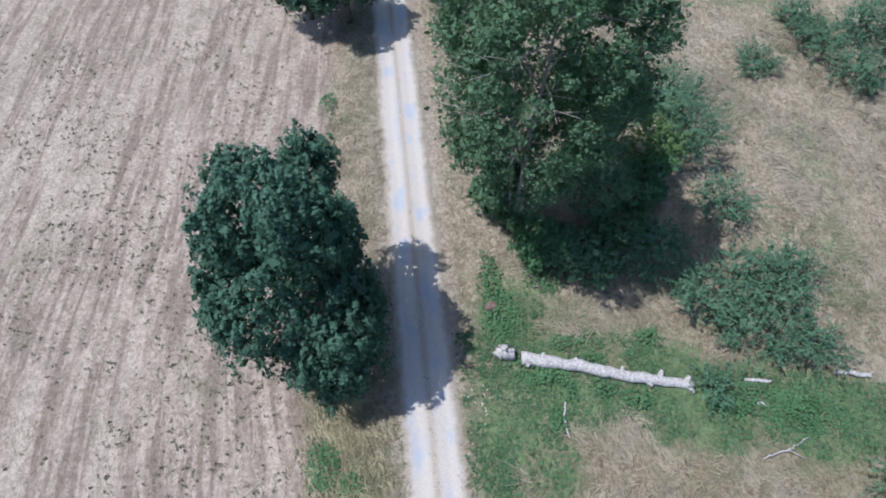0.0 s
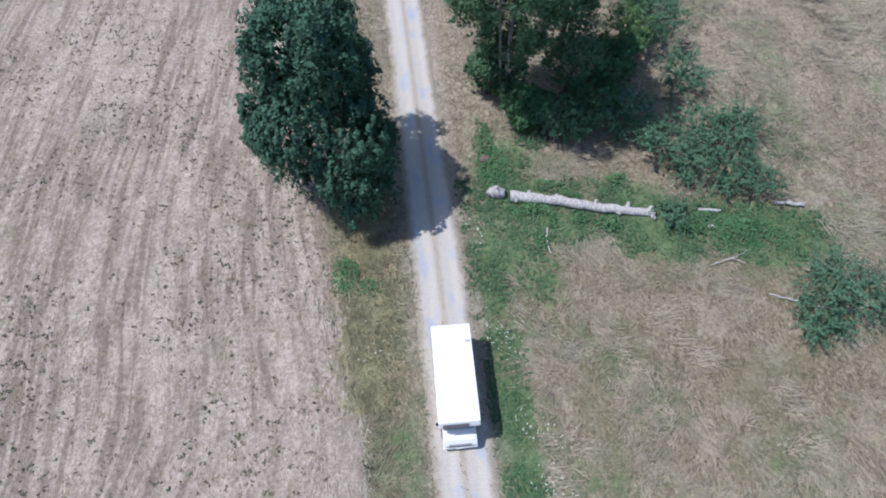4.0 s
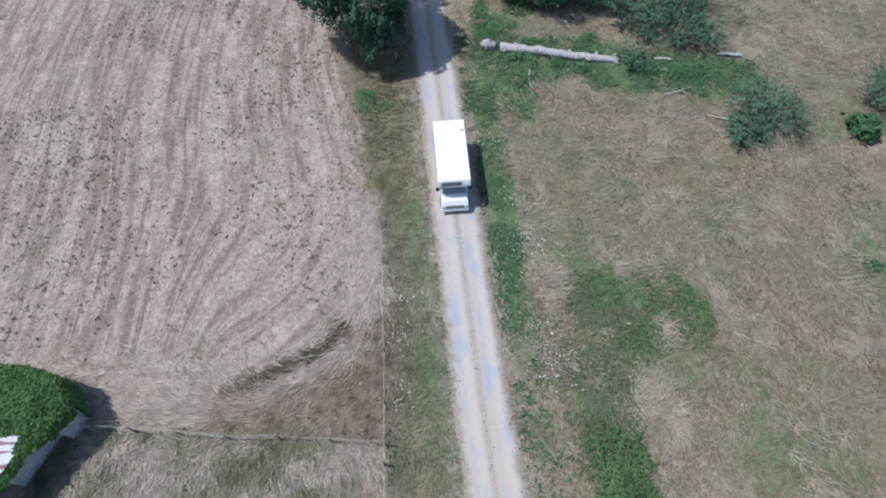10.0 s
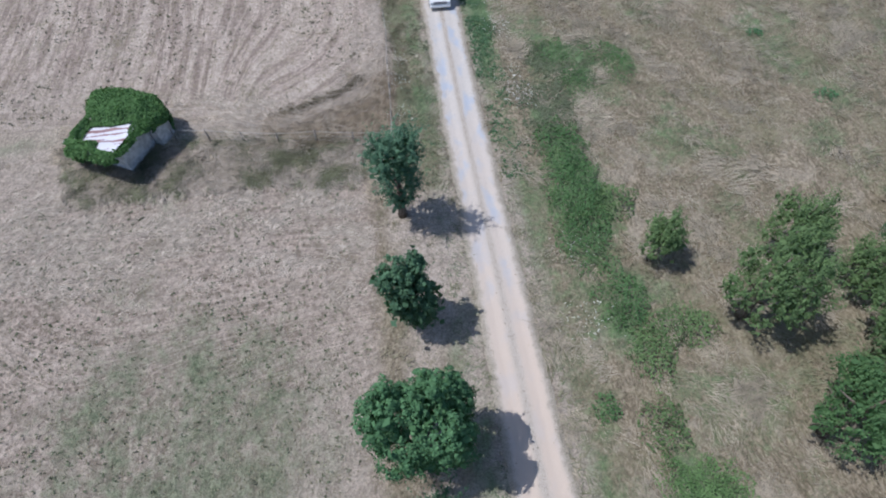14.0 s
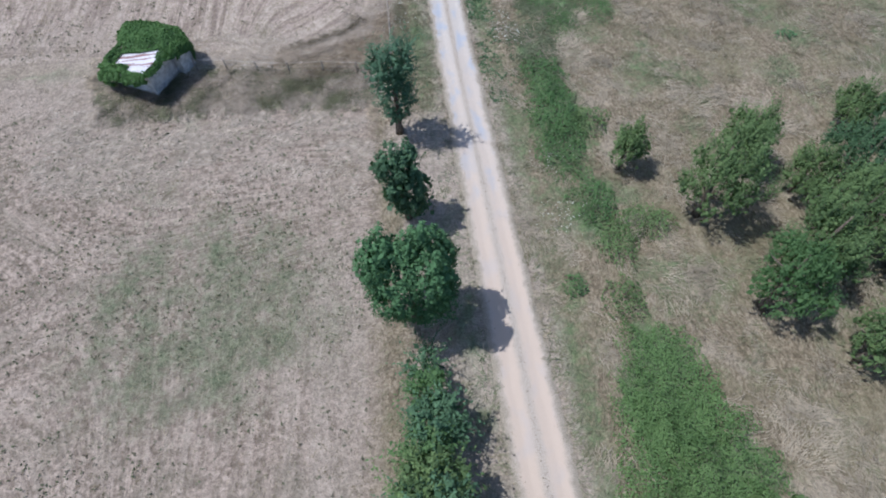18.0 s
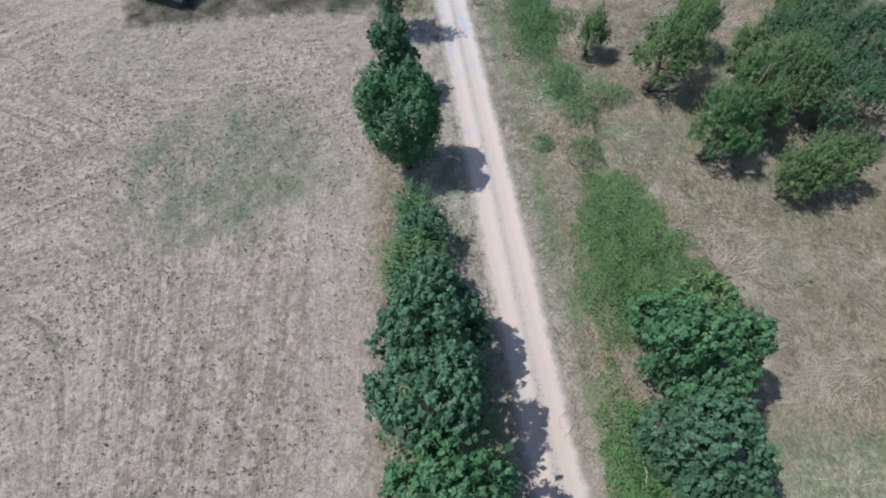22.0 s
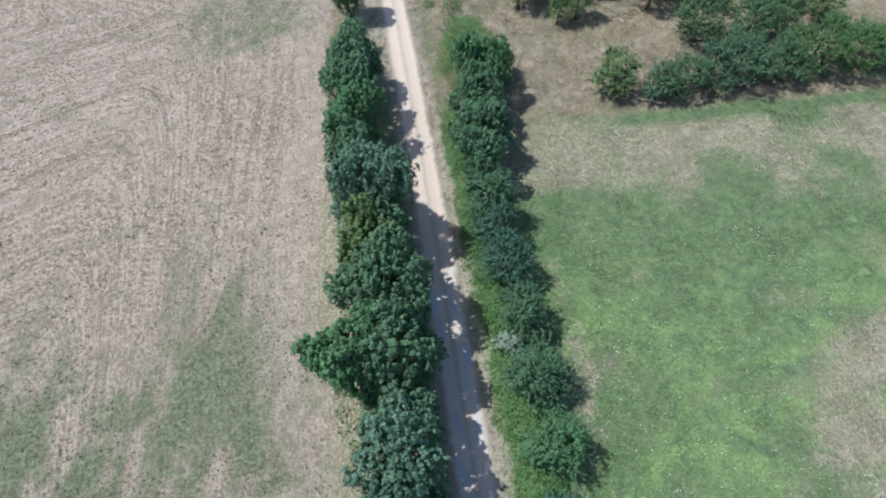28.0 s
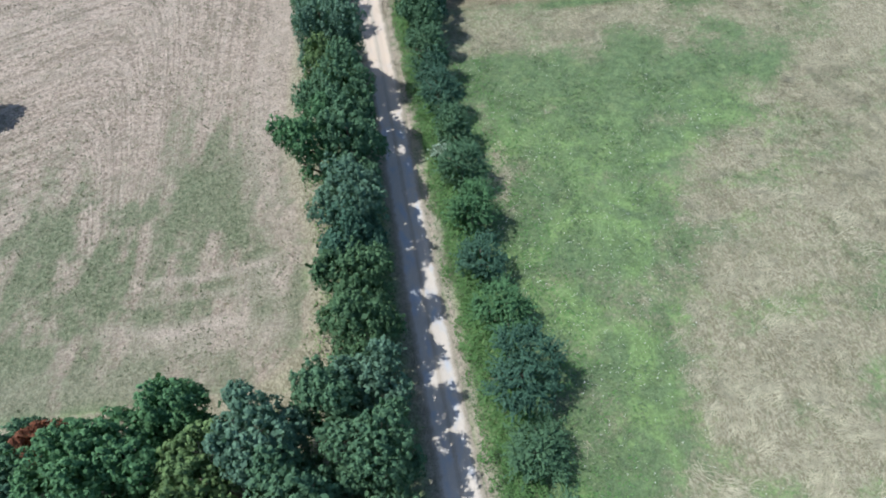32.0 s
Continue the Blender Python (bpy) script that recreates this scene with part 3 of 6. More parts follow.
# ---- the farm track ----
def road_material():
    m, t, b = material("track_gravel", 0.95)
    fine = noisy(t, 14.0, 5, 0.7)
    mid = noisy(t, 1.6, 5, 0.6)
    a = value_of(t, "across")
    wheel = calc(t, "ABSOLUTE", calc(t, "SUBTRACT", calc(t, "ABSOLUTE", a), 0.46))
    worn = span(t, calc(t, "ADD", wheel, calc(t, "MULTIPLY", calc(t, "SUBTRACT", mid, 0.5), 0.25)), 0.18, 0.46, 1, 0)
    where = t.nodes.new("ShaderNodeSeparateXYZ")
    t.links.new(place(t), where.inputs[0])
    sandy = span(t, calc(t, "ADD", where.outputs[1], calc(t, "MULTIPLY", noisy(t, 0.12, 3), 24.0)), 2.0, -34.0)
    sandy = calc(t, "MULTIPLY", sandy, span(t, calc(t, "ADD", where.outputs[1], calc(t, "MULTIPLY", noisy(t, 0.10, 3), 20.0)), -84.0, -66.0, 0.25, 1))
    base = mix(t, span(t, fine, 0.32, 0.68), (0.330, 0.290, 0.245), (0.470, 0.420, 0.365))
    worn_col = mix(t, span(t, fine, 0.3, 0.7), (0.395, 0.362, 0.325), (0.510, 0.472, 0.428))
    worn_col = mix(t, calc(t, "MULTIPLY", sandy, 0.8), worn_col, (0.505, 0.410, 0.330))
    col = mix(t, worn, base, worn_col)
    blue = noisy(t, 1.0, 3, 0.5, place(t, (0.75, 0.42, 1)))
    col = mix(t, calc(t, "MULTIPLY", span(t, blue, 0.48, 0.66, 0, 0.8), calc(t, "MULTIPLY", worn, span(t, sandy, 0.3, 0.95, 1, 0.25))), col, (0.340, 0.375, 0.435))
    crumbs = noisy(t, 26.0, 2, 0.5)
    centre = span(t, calc(t, "ABSOLUTE", a), 0.02, 0.17, 1, 0)
    col = mix(t, calc(t, "MULTIPLY", calc(t, "MULTIPLY", centre, span(t, sandy, 0.0, 0.9, 1, 0.2)), span(t, crumbs, 0.48, 0.62, 0, 0.55)), col, (0.22, 0.175, 0.125))
    edge = span(t, calc(t, "ADD", calc(t, "ABSOLUTE", a), calc(t, "MULTIPLY", calc(t, "SUBTRACT", mid, 0.5), 0.5)), 0.66, 1.02)
    col = mix(t, edge, col, mix(t, span(t, fine, 0.35, 0.65), (0.215, 0.190, 0.145), (0.345, 0.305, 0.250)))
    t.links.new(col, b.inputs["Base Color"])
    bump(t, b, calc(t, "ADD", fine, mid), 0.5, 0.04)
    return m


ry = np.arange(-170, 100, 0.4)
ra = np.linspace(-1.06, 1.06, 17)
RA, RY = np.meshgrid(ra, ry)
half = 1.72 + 0.26 * (fuzz(RA * 0 + 9 * np.sign(RA), RY, 0.9, 3) - 0.5) + 0.22 * (fuzz(RA * 0 + 3 * np.sign(RA), RY, 3.0) - 0.5) + 0.12 * ramp(-RY, 38, 50) * (1 - ramp(-RY, 60, 66))
RX = road_x(RY) + RA * half
RZ = 0.055 - 0.055 * np.exp(-((np.abs(RA) - 0.46) / 0.16) ** 2) + 0.02 * (fuzz(RX, RY, 0.8, 2) - 0.5) - 0.09 * ramp(np.abs(RA), 0.86, 1.06) + 0.02
ri = np.arange(RA.size).reshape(RA.shape)
rf = np.stack([ri[:-1, :-1], ri[:-1, 1:], ri[1:, 1:], ri[1:, :-1]], -1).reshape(-1, 4)
road = solid("road", np.stack([RX.ravel(), RY.ravel(), RZ.ravel()], 1), rf, road_material(), smooth=True, values={"across": RA.ravel()})
tagged(road, "pale dusty gravel farm track with two worn wheel ruts", "road", kind="structure")


# ---- trees and shrubs ----
def unit(v):
    return v / (np.linalg.norm(v, axis=-1, keepdims=True) + 1e-9)


def leaf_quads(pos, nrm, size, width, r, lean=None):
    """Diamond leaves at pos facing nrm."""
    n = len(pos)
    t = r.normal(size=(n, 3)) if lean is None else lean + 0.35 * r.normal(size=(n, 3))
    t = unit(t - nrm * np.sum(t * nrm, 1, keepdims=True))
    b = np.cross(nrm, t)
    L = (size * r.uniform(0.65, 1.3, n))[:, None]
    W = L * width
    v = np.stack([pos + t * L / 2, pos + b * W / 2 - nrm * L * 0.08, pos - t * L / 2, pos - b * W / 2 - nrm * L * 0.08], 1)
    return v.reshape(-1, 3), np.arange(4 * n).reshape(n, 4)


def crown_mesh(r, centre, rad, style, leaf=0.30, dense=1.0, low=-0.5, per=None, skirt=0.45, rise=0.30):
    """Arrays of a crown: tufts of leaves spread over a lobed outline, with coarser leaves inside, toned dark as shade;
    skirt widens the lower half.
    """
    rx, rz = rad
    area = 4 * math.pi * (rx * rx + 2 * rx * rz) / 3 * 0.85
    tuft = {"tuft": 0.52, "fine": 0.34, "feather": 0.72, "spray": 0.85, "loose": 0.50}[style]
    n = int(area * dense * {"tuft": 1.75, "fine": 5.2, "feather": 2.7, "spray": 2.6, "loose": 3.0}[style]) + 12
    n = int(n * min(1.0, (1 - low) / 1.75))
    inner = int(n * {"tuft": 0.46, "fine": 0.22, "feather": 0.2, "spray": 0.08, "loose": 0.3}[style])
    d = unit(r.normal(size=(int((n + inner) * 1.5), 3)))
    d = d[d[:, 2] > low][:n + inner]
    inner = max(0, len(d) - n)
    n = len(d) - inner
    lobes = unit(r.normal(size=(15, 3)) + (0, 0, 0.25))
    amp = r.uniform(0.35, 1.0, 15)
    knobs = unit(r.normal(size=(70, 3)))
    knob_amp = r.uniform(0.2, 1.0, 70)
    ragged = {"tuft": 0.42, "feather": 0.54, "spray": 0.54, "fine": 0.46}.get(style, 0.38)
    s = 1.03 - ragged + ragged * np.max(amp * np.exp((d @ lobes.T - 1) * 9), axis=1) + 0.13 * np.max(knob_amp * np.exp((d @ knobs.T - 1) * 45), axis=1)
    dep = s * (1 - (0.27 if style == "tuft" else 0.20) * r.random(n + inner) ** 1.4)
    dep[n:] = s[n:] * r.uniform(0.40, 0.78, inner)
    grow = np.stack([1 + skirt * np.maximum(0, -d[:, 2])] * 2 + [np.ones(len(d))], 1)
    c = centre + d * dep[:, None] * np.array((rx, rx, rz)) * grow
    core, c, d = c[n:], c[:n], d[:n]
    tone = np.clip(r.normal(0.5, 0.26, n), 0, 1)
    per = per or {"tuft": 25, "fine": 11, "feather": 21, "spray": 26, "loose": 15}[style]
    o = r.normal(size=(n, per, 3))
    if style in ("feather", "spray"):
        ax = unit(d * np.array((1, 1, 0.5)) + (0, 0, rise) + 0.35 * r.normal(size=(n, 3)))
        k = np.linspace(-0.5, 1.0, per)[None, :, None]
        lenf = (r.uniform(0.45, 1.15, n) + 0.9 * (r.random(n) < 0.12))[:, None, None]
        pos = c[:, None, :] + ax[:, None, :] * k * lenf * tuft * 1.5 + 0.07 * o - np.array((0, 0, 0.16)) * k * k * lenf
        nrm = unit(0.55 * o + 0.75 * d[:, None, :] + (0, 0, 0.7))
        lean = np.repeat(ax, per, 0)
    else:
        out = unit(o + 0.75 * d[:, None, :] + np.array((0, 0, 0.55)))
        pos = c[:, None, :] + out * tuft * r.uniform(0.45, 1.0, (n, per, 1)) * np.array((0.86, 0.86, 1.45) if style == "tuft" else (1, 1, 0.85))
        if style == "tuft":
            up = np.clip((pos - c[:, None, :])[..., 2:] / (1.45 * tuft), 0, 1)
            pos = c[:, None, :] + (pos - c[:, None, :]) * (1 - np.array((0.62, 0.62, 0)) * up)
        nrm = unit(out + 0.30 * d[:, None, :] + (0.30 if style == "tuft" else 0.45) * r.normal(size=(n, per, 3)))
        lean = None
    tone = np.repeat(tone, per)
    # lit tips and shaded bases of upright tufts are put into the tone
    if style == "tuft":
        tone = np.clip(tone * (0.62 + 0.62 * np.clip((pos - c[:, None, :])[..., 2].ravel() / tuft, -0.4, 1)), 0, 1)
    v, f = leaf_quads(pos.reshape(-1, 3), nrm.reshape(-1, 3), leaf, 0.62 if style not in ("feather", "spray") else 0.42, r, lean)
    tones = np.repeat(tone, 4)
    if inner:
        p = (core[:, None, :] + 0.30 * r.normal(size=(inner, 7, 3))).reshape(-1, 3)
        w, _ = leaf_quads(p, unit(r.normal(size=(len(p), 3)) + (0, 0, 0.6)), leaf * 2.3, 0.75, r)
        # low fixed tone paints the crown's inner shade onto these leaves
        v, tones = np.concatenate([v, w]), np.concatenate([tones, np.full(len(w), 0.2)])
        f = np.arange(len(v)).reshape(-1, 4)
    return v, f, tones


TREE_COUNT = [0]


def limbs(r, h, spread, thick, n, centre):
    out = []
    lean = r.normal(0, 0.03, 2) * h
    path = [(0, 0, -0.15)] + [(lean[0] * k + r.normal(0, 0.04), lean[1] * k + r.normal(0, 0.04), h * 0.82 * k) for k in (0.12, 0.3, 0.5, 0.7, 1.0)]
    out.append((path, [thick * 1.35, thick, thick * 0.8, thick * 0.6, thick * 0.4, thick * 0.12], 9))
    for i in range(n):
        k = r.uniform(0.22, 0.75)
        a = r.uniform(0, 2 * math.pi)
        p0 = np.array((lean[0] * k, lean[1] * k, h * 0.82 * k))
        reach = spread * r.uniform(0.55, 0.85) * (1.1 - 0.5 * k)
        p2 = p0 + (math.cos(a) * reach, math.sin(a) * reach, reach * r.uniform(0.3, 0.8))
        p1 = (p0 + p2) / 2 - (0, 0, reach * 0.08)
        out.append(([p0, p1, p2], [thick * 0.42, thick * 0.28, thick * 0.07], 5))
    return out


def tree(x, y, h, r, leaves, style="tuft", base=0.16, leaf=0.30, dense=1.0, label="", category="tree", name="tree", wood=BARK, stems=5, per=None, cone=0.0, stretch=1.0, rise=0.30, lean=(0, 0), group="", lobes=(), plumes=0):
    """A tree or shrub at (x, y): height h, crown radius r; base: the share of the height below the crown."""
    TREE_COUNT[0] += 1
    q = np.random.default_rng(1000 + TREE_COUNT[0])
    top = empty(name, pose(x, y, 0.0))
    rz = h * (1 - base) / 2 * 0.95
    cz = h - rz * 1.0
    subs = [(np.array((lean[0], lean[1], cz)), r * 0.80, rz * 0.92)]
    a0 = q.uniform(0, 6.28)
    if plumes:
        subs = [(np.array((0.0, 0.0, h * 0.30)), r * 0.62, h * 0.30)]
    many = 6 if r > 1.3 else 3
    for i in range(plumes):
        a, k = a0 + 2.4 * i, math.sqrt((i + 0.5) / plumes) * 0.78
        tall = h * q.uniform(0.62, 1.0) * (1 - 0.30 * k)
        half = tall * q.uniform(0.30, 0.40)
        subs.append((np.array((math.cos(a) * k * r + 0.10 * tall, math.sin(a) * k * r + 0.05 * tall, tall - half)), r * q.uniform(0.26, 0.40), half))
    for i in range(0 if plumes else many):
        a, k, z = a0 + 6.28 * i / many + q.uniform(-0.4, 0.4), q.uniform(0.42, 0.66), q.uniform(-0.5, 0.5)
        s = q.uniform(0.36, 0.56)
        subs.append((np.array((lean[0] + math.cos(a) * k * r, lean[1] + math.sin(a) * k * r, cz + z * rz)), r * s, max(rz * s, min(rz, r * s) * 0.9)))
    if base <= 0.08 and h > 3:
        subs.append((np.array((lean[0], lean[1], cz - 0.60 * rz)), r * 0.74, rz * 0.42))
    subs += [(np.array(o[:3]), o[3], o[4]) for o in lobes]
    got = []
    for i, (c, sr, sz) in enumerate(subs):
        v, f, tone = crown_mesh(q, c, (sr, sz), style, leaf, dense, -0.30 if group or category == "shrub" else -0.62, per=per, skirt=0.45 if i == 0 else 0.2, rise=rise)
        v, tone = v.reshape(-1, 4, 3), tone.reshape(-1, 4)
        mid = v.mean(1)
        keep = np.ones(len(v), bool)
        for j, (oc, orr, oz) in enumerate(subs):
            if j != i:
                keep &= np.sum(((mid - oc) / (orr, orr, oz)) ** 2, 1) > 0.50
        got.append((v[keep], tone[keep]))
    v = np.concatenate([g[0] for g in got]).reshape(-1, 3)
    tone = np.concatenate([g[1] for g in got]).ravel()
    f = np.arange(len(v)).reshape(-1, 4)
    v[:, :2] *= (1 - cone * np.clip((v[:, 2:] / h - 0.30) / 0.70, 0, 1)) * np.array((1.0, stretch))
    v[:, 2] = np.maximum(v[:, 2], 0.03)
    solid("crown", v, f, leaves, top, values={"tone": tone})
    thick = max(0.035, 0.028 * h)
    wood_runs = limbs(q, h * 0.9, r, thick, stems, cz)
    for i, run in enumerate(wood_runs):
        tv, tf = tubes([run])
        solid(("trunk" if category == "tree" else "stem") if i == 0 else "limb", tv, tf, wood, top, smooth=True)
    tagged(top, label, category, group)
    return top


def mound(name, x, y, rx, ry, h, leaves, leaf, dense, label, category, turn=0.0):
    """A low thicket: leaves over an uneven heap."""
    TREE_COUNT[0] += 1
    q = np.random.default_rng(1000 + TREE_COUNT[0])
    rx, ry = rx * 1.25, ry * 1.25
    n = int(math.pi * rx * ry * 85 * dense)
    a, k = q.uniform(0, 2 * math.pi, n), np.sqrt(q.random(n))
    rim = 0.52 + 0.80 * fuzz(3 * np.cos(a) + x, 3 * np.sin(a) + y, 0.9, 4)
    keep = fuzz(2.2 * np.cos(a) * k * rx + 31 * x, 2.2 * np.sin(a) * k * ry + y, 1.8, 3) * 1.25 - 0.12 > k ** 1.7 * q.uniform(0.12, 1.15, n)
    a, k, rim = a[keep], k[keep], rim[keep]
    n = len(a)
    px, py = np.cos(a) * k * rx * rim, np.sin(a) * k * ry * rim
    wx, wy = px + x, py + y
    top = h * (1 - k ** 2.6) * (0.40 + 1.0 * fuzz(wx, wy, 1.3, 3)) + 0.05
    pz = top * (1 - 0.5 * q.random(n) ** 2)
    gxx = (fuzz(wx + 0.2, wy, 1.3) - fuzz(wx - 0.2, wy, 1.3)) * h * 3
    gyy = (fuzz(wx, wy + 0.2, 1.3) - fuzz(wx, wy - 0.2, 1.3)) * h * 3
    nrm = unit(np.stack([-gxx, -gyy, np.ones(n)], 1) + 0.38 * q.normal(size=(n, 3)))
    v, f = leaf_quads(np.stack([px, py, pz], 1), nrm, leaf, 0.65, q)
    ob = solid(name, v, f, leaves, values={"tone": np.repeat(fuzz(wx, wy, 0.9), 4)})
    ob.matrix_world = pose(x, y, 0.0)
    return tagged(ob, label, category, kind="stuff")

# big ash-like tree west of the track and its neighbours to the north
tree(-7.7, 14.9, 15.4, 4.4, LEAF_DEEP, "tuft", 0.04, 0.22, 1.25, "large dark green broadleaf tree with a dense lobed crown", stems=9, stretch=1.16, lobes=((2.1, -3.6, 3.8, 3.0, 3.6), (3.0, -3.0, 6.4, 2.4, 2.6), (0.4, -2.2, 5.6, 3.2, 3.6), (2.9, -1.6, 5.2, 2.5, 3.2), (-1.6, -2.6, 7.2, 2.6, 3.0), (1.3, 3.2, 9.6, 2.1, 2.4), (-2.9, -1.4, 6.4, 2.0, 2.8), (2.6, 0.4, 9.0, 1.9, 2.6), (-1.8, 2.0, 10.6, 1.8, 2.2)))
tree(-6.4, 43.6, 9.5, 4.4, LEAF_DEEP, "tuft", 0.15, 0.30, 1.0, "dark green hedgerow tree shading the track")
tree(-9.8, 44.2, 8.0, 3.5, LEAF_DEEP, "tuft", 0.12, 0.30, 1.0, "dark green hedgerow tree at the field edge")
tree(1.5, 47.0, 9.0, 3.8, LEAF_DEEP, "tuft", 0.15, 0.30, 1.0, "dark green hedgerow tree shading the track")


def poplar(x, y):
    """Tall tree on two slender pale stems that show through loose foliage."""
    q = np.random.default_rng(77)
    top = empty("tree", pose(x, y, 0))
    trunk = [(0, 0, -0.2), (0.0, 0.0, 2.5), (0.05, 0.1, 6), (0.10, 0.15, 10), (0.30, 0.1, 14), (0.5, 0.2, 18), (0.7, 0.1, 22)]
    tube_part("trunk", [(trunk, [0.19, 0.16, 0.14, 0.12, 0.09, 0.05, 0.02], 10)], BARK_PALE, top, "pale grey slender trunk")
    tube_part("trunk", [([(-0.3, 0.1, -0.2), (-0.45, 0.0, 3.0), (-0.75, -0.1, 7.0), (-0.95, 0.1, 11.0), (-1.3, 0.2, 15.5), (-1.5, 0.1, 19.0)], [0.13, 0.11, 0.09, 0.07, 0.05, 0.02], 8)], BARK_PALE, top, "pale grey slender trunk")
    spread = lambda z: np.interp(z, [0, 2, 5, 8, 12, 16, 20, 23.5], [0.4, 0.9, 1.7, 3.7, 5.2, 5.1, 3.6, 0.8])
    for i, z in enumerate(np.linspace(3.5, 21.0, 40)):
        a = i * 2.4 + q.uniform(-0.4, 0.4)
        reach = spread(z + 1.2) * q.uniform(0.78, 1.04)
        p0 = np.array((np.interp(z, [p[2] for p in trunk], [p[0] for p in trunk]), 0.12, z - 0.6))
        p2 = p0 + (math.cos(a) * reach, math.sin(a) * reach, reach * 0.42)
        pm = (p0 + p2) / 2 + (0, 0, 0.3)
        tw = []
        for k, w in ((0.45, 0.7), (0.55, -0.7), (0.80, 0.55), (0.85, -0.5)):
            w, b = a + w, p0 + (p2 - p0) * k + (0, 0, 0.22)
            e = b + (math.cos(w) * reach * 0.34, math.sin(w) * reach * 0.34, reach * 0.20)
            tw.append(([b, (b + e) / 2, e], [0.022, 0.016, 0.008], 4))
        tube_part("limb", [([p0, pm, p2], [0.05, 0.036, 0.012], 6)] + tw, BARK_PALE, top)
    vs, fs, ts, base = [], [], [], 0
    made = 0
    while made < 430:
        z = 0.8 + 22.2 * q.random()
        if q.random() * 5.8 > spread(z) + 0.8:
            continue
        a, k = q.uniform(0, 2 * math.pi), q.uniform(0.03, 1.0) ** 0.42
        c = np.array((math.cos(a) * k * spread(z) * (1.10 if math.cos(a) > 0 else 1.0) + 0.1, math.sin(a) * k * spread(z) + 0.3, z))
        if c[1] < 0.5 and -1.1 < c[0] - 0.22 * c[1] < 0.8 and z > 1.5 and q.random() < 0.85:
            continue
        rad = q.uniform(0.34, 0.82)
        v, f, t = crown_mesh(q, c, (rad, rad * 0.9), "fine", 0.135, 0.56, -0.7)
        vs.append(v), fs.append(f + base), ts.append(t)
        base += len(v)
        made += 1
    solid("crown", np.concatenate(vs), np.concatenate(fs), LEAF_POPLAR, top, values={"tone": np.concatenate(ts)})
    tagged(top, "tall poplar with pale stems and loose airy foliage", "tree")


poplar(5.6, 20.5)
tree(11.0, 25.5, 11.0, 3.3, LEAF_POPLAR, "loose", 0.2, 0.26, 1.1, "tall green tree behind the poplar")
tree(4.4, 21.8, 5.2, 1.9, LEAF_POPLAR, "fine", 0.03, 0.22, 1.0, "leafy shrub at the foot of the poplar", "shrub", "shrub")
tree(6.9, 18.4, 3.4, 2.1, LEAF_MAPLE, "fine", 0.02, 0.22, 1.0, "leafy green shrub at the foot of the poplar", "shrub", "shrub")
tree(10.8, 21.4, 6.8, 2.7, LEAF_POPLAR, "fine", 0.05, 0.17, 0.85, "loose leafy shrub below the poplar", "shrub", "shrub")
tree(12.6, 19.6, 2.2, 2.2, LEAF_MAPLE, "fine", 0.0, 0.20, 0.8, "shaded green undergrowth shrub", "shrub", "shrub")
tree(14.6, 22.6, 3.0, 2.4, LEAF_MAPLE, "fine", 0.03, 0.20, 0.9, "shaded green undergrowth shrub", "shrub", "shrub")
tree(18.6, 26.6, 4.8, 2.9, LEAF_FEATHER, "spray", 0.02, 0.20, 0.9, "feathery blue-green shrub at the thicket edge", "shrub", "shrub")
tree(16.0, 25.6, 4.4, 2.3, LEAF_NETTLE, "spray", 0.02, 0.20, 0.9, "feathery blue-green shrub at the thicket edge", "shrub", "shrub")
tree(10.4, 17.1, 2.4, 1.9, LEAF_POPLAR, "fine", 0.0, 0.24, 0.8, "shaded green undergrowth shrub", "shrub", "shrub")
tree(8.5, 17.8, 2.8, 1.9, LEAF_POPLAR, "fine", 0.0, 0.24, 0.8, "shaded green undergrowth shrub", "shrub", "shrub")
tree(14.2, 17.4, 2.6, 2.0, LEAF_FEATHER, "spray", 0.0, 0.22, 0.8, "feathery green undergrowth shrub", "shrub", "shrub")
tree(19.4, 31.2, 3.4, 2.2, LEAF_FEATHER, "spray", 0.03, 0.20, 0.7, "feathery blue-green shrub in dry grass", "shrub", "shrub")
tree(19.8, 20.8, 2.8, 1.9, LEAF_FEATHER, "spray", 0.02, 0.20, 0.8, "feathery blue-green shrub in dry grass", "shrub", "shrub")
# feathery shrubs by the fallen trunk
for sx, sy, sh, sr in ((16.3, 14.2, 3.0, 1.9), (18.4, 12.4, 2.4, 1.5), (20.9, 13.0, 3.2, 2.1), (22.4, 15.6, 2.8, 1.7), (22.3, 10.4, 2.2, 1.5), (15.9, 8.3, 1.5, 1.2), (19.2, 15.4, 2.8, 1.7), (20.2, 10.6, 1.4, 1.0)):
    tree(sx, sy, sh, sr, LEAF_FEATHER, "spray", 0.0, 0.20, 0.62, "feathery blue-green shrub beside the fallen trunk", "shrub", "shrub")
for sx, sy, sh, sr in ((27.5, 35.0, 1.8, 1.7), (33.3, 36.8, 2.6, 2.4), (34.9, 33.0, 2.6, 2.1), (37.8, 38.0, 3.4, 2.6), (32.5, 40.5, 1.8, 1.4), (41.0, 36.0, 3.0, 2.6)):
    tree(sx, sy, sh, sr, LEAF_FEATHER, "spray", 0.0, 0.20, 0.9, "low feathery shrub scattered in the dry meadow", "shrub", "shrub")
for sx, sy, sh, sr in ((25.1, 2.1, 2.2, 2.6), (22.8, 0.2, 1.3, 1.7), (35.4, 3.2, 2.0, 2.3), (38.5, 2.0, 2.0, 2.0)):
    tree(sx, sy, sh, sr, LEAF_FEATHER, "spray", 0.0, 0.20, 0.9, "low feathery shrub scattered in the dry meadow", "shrub", "shrub")
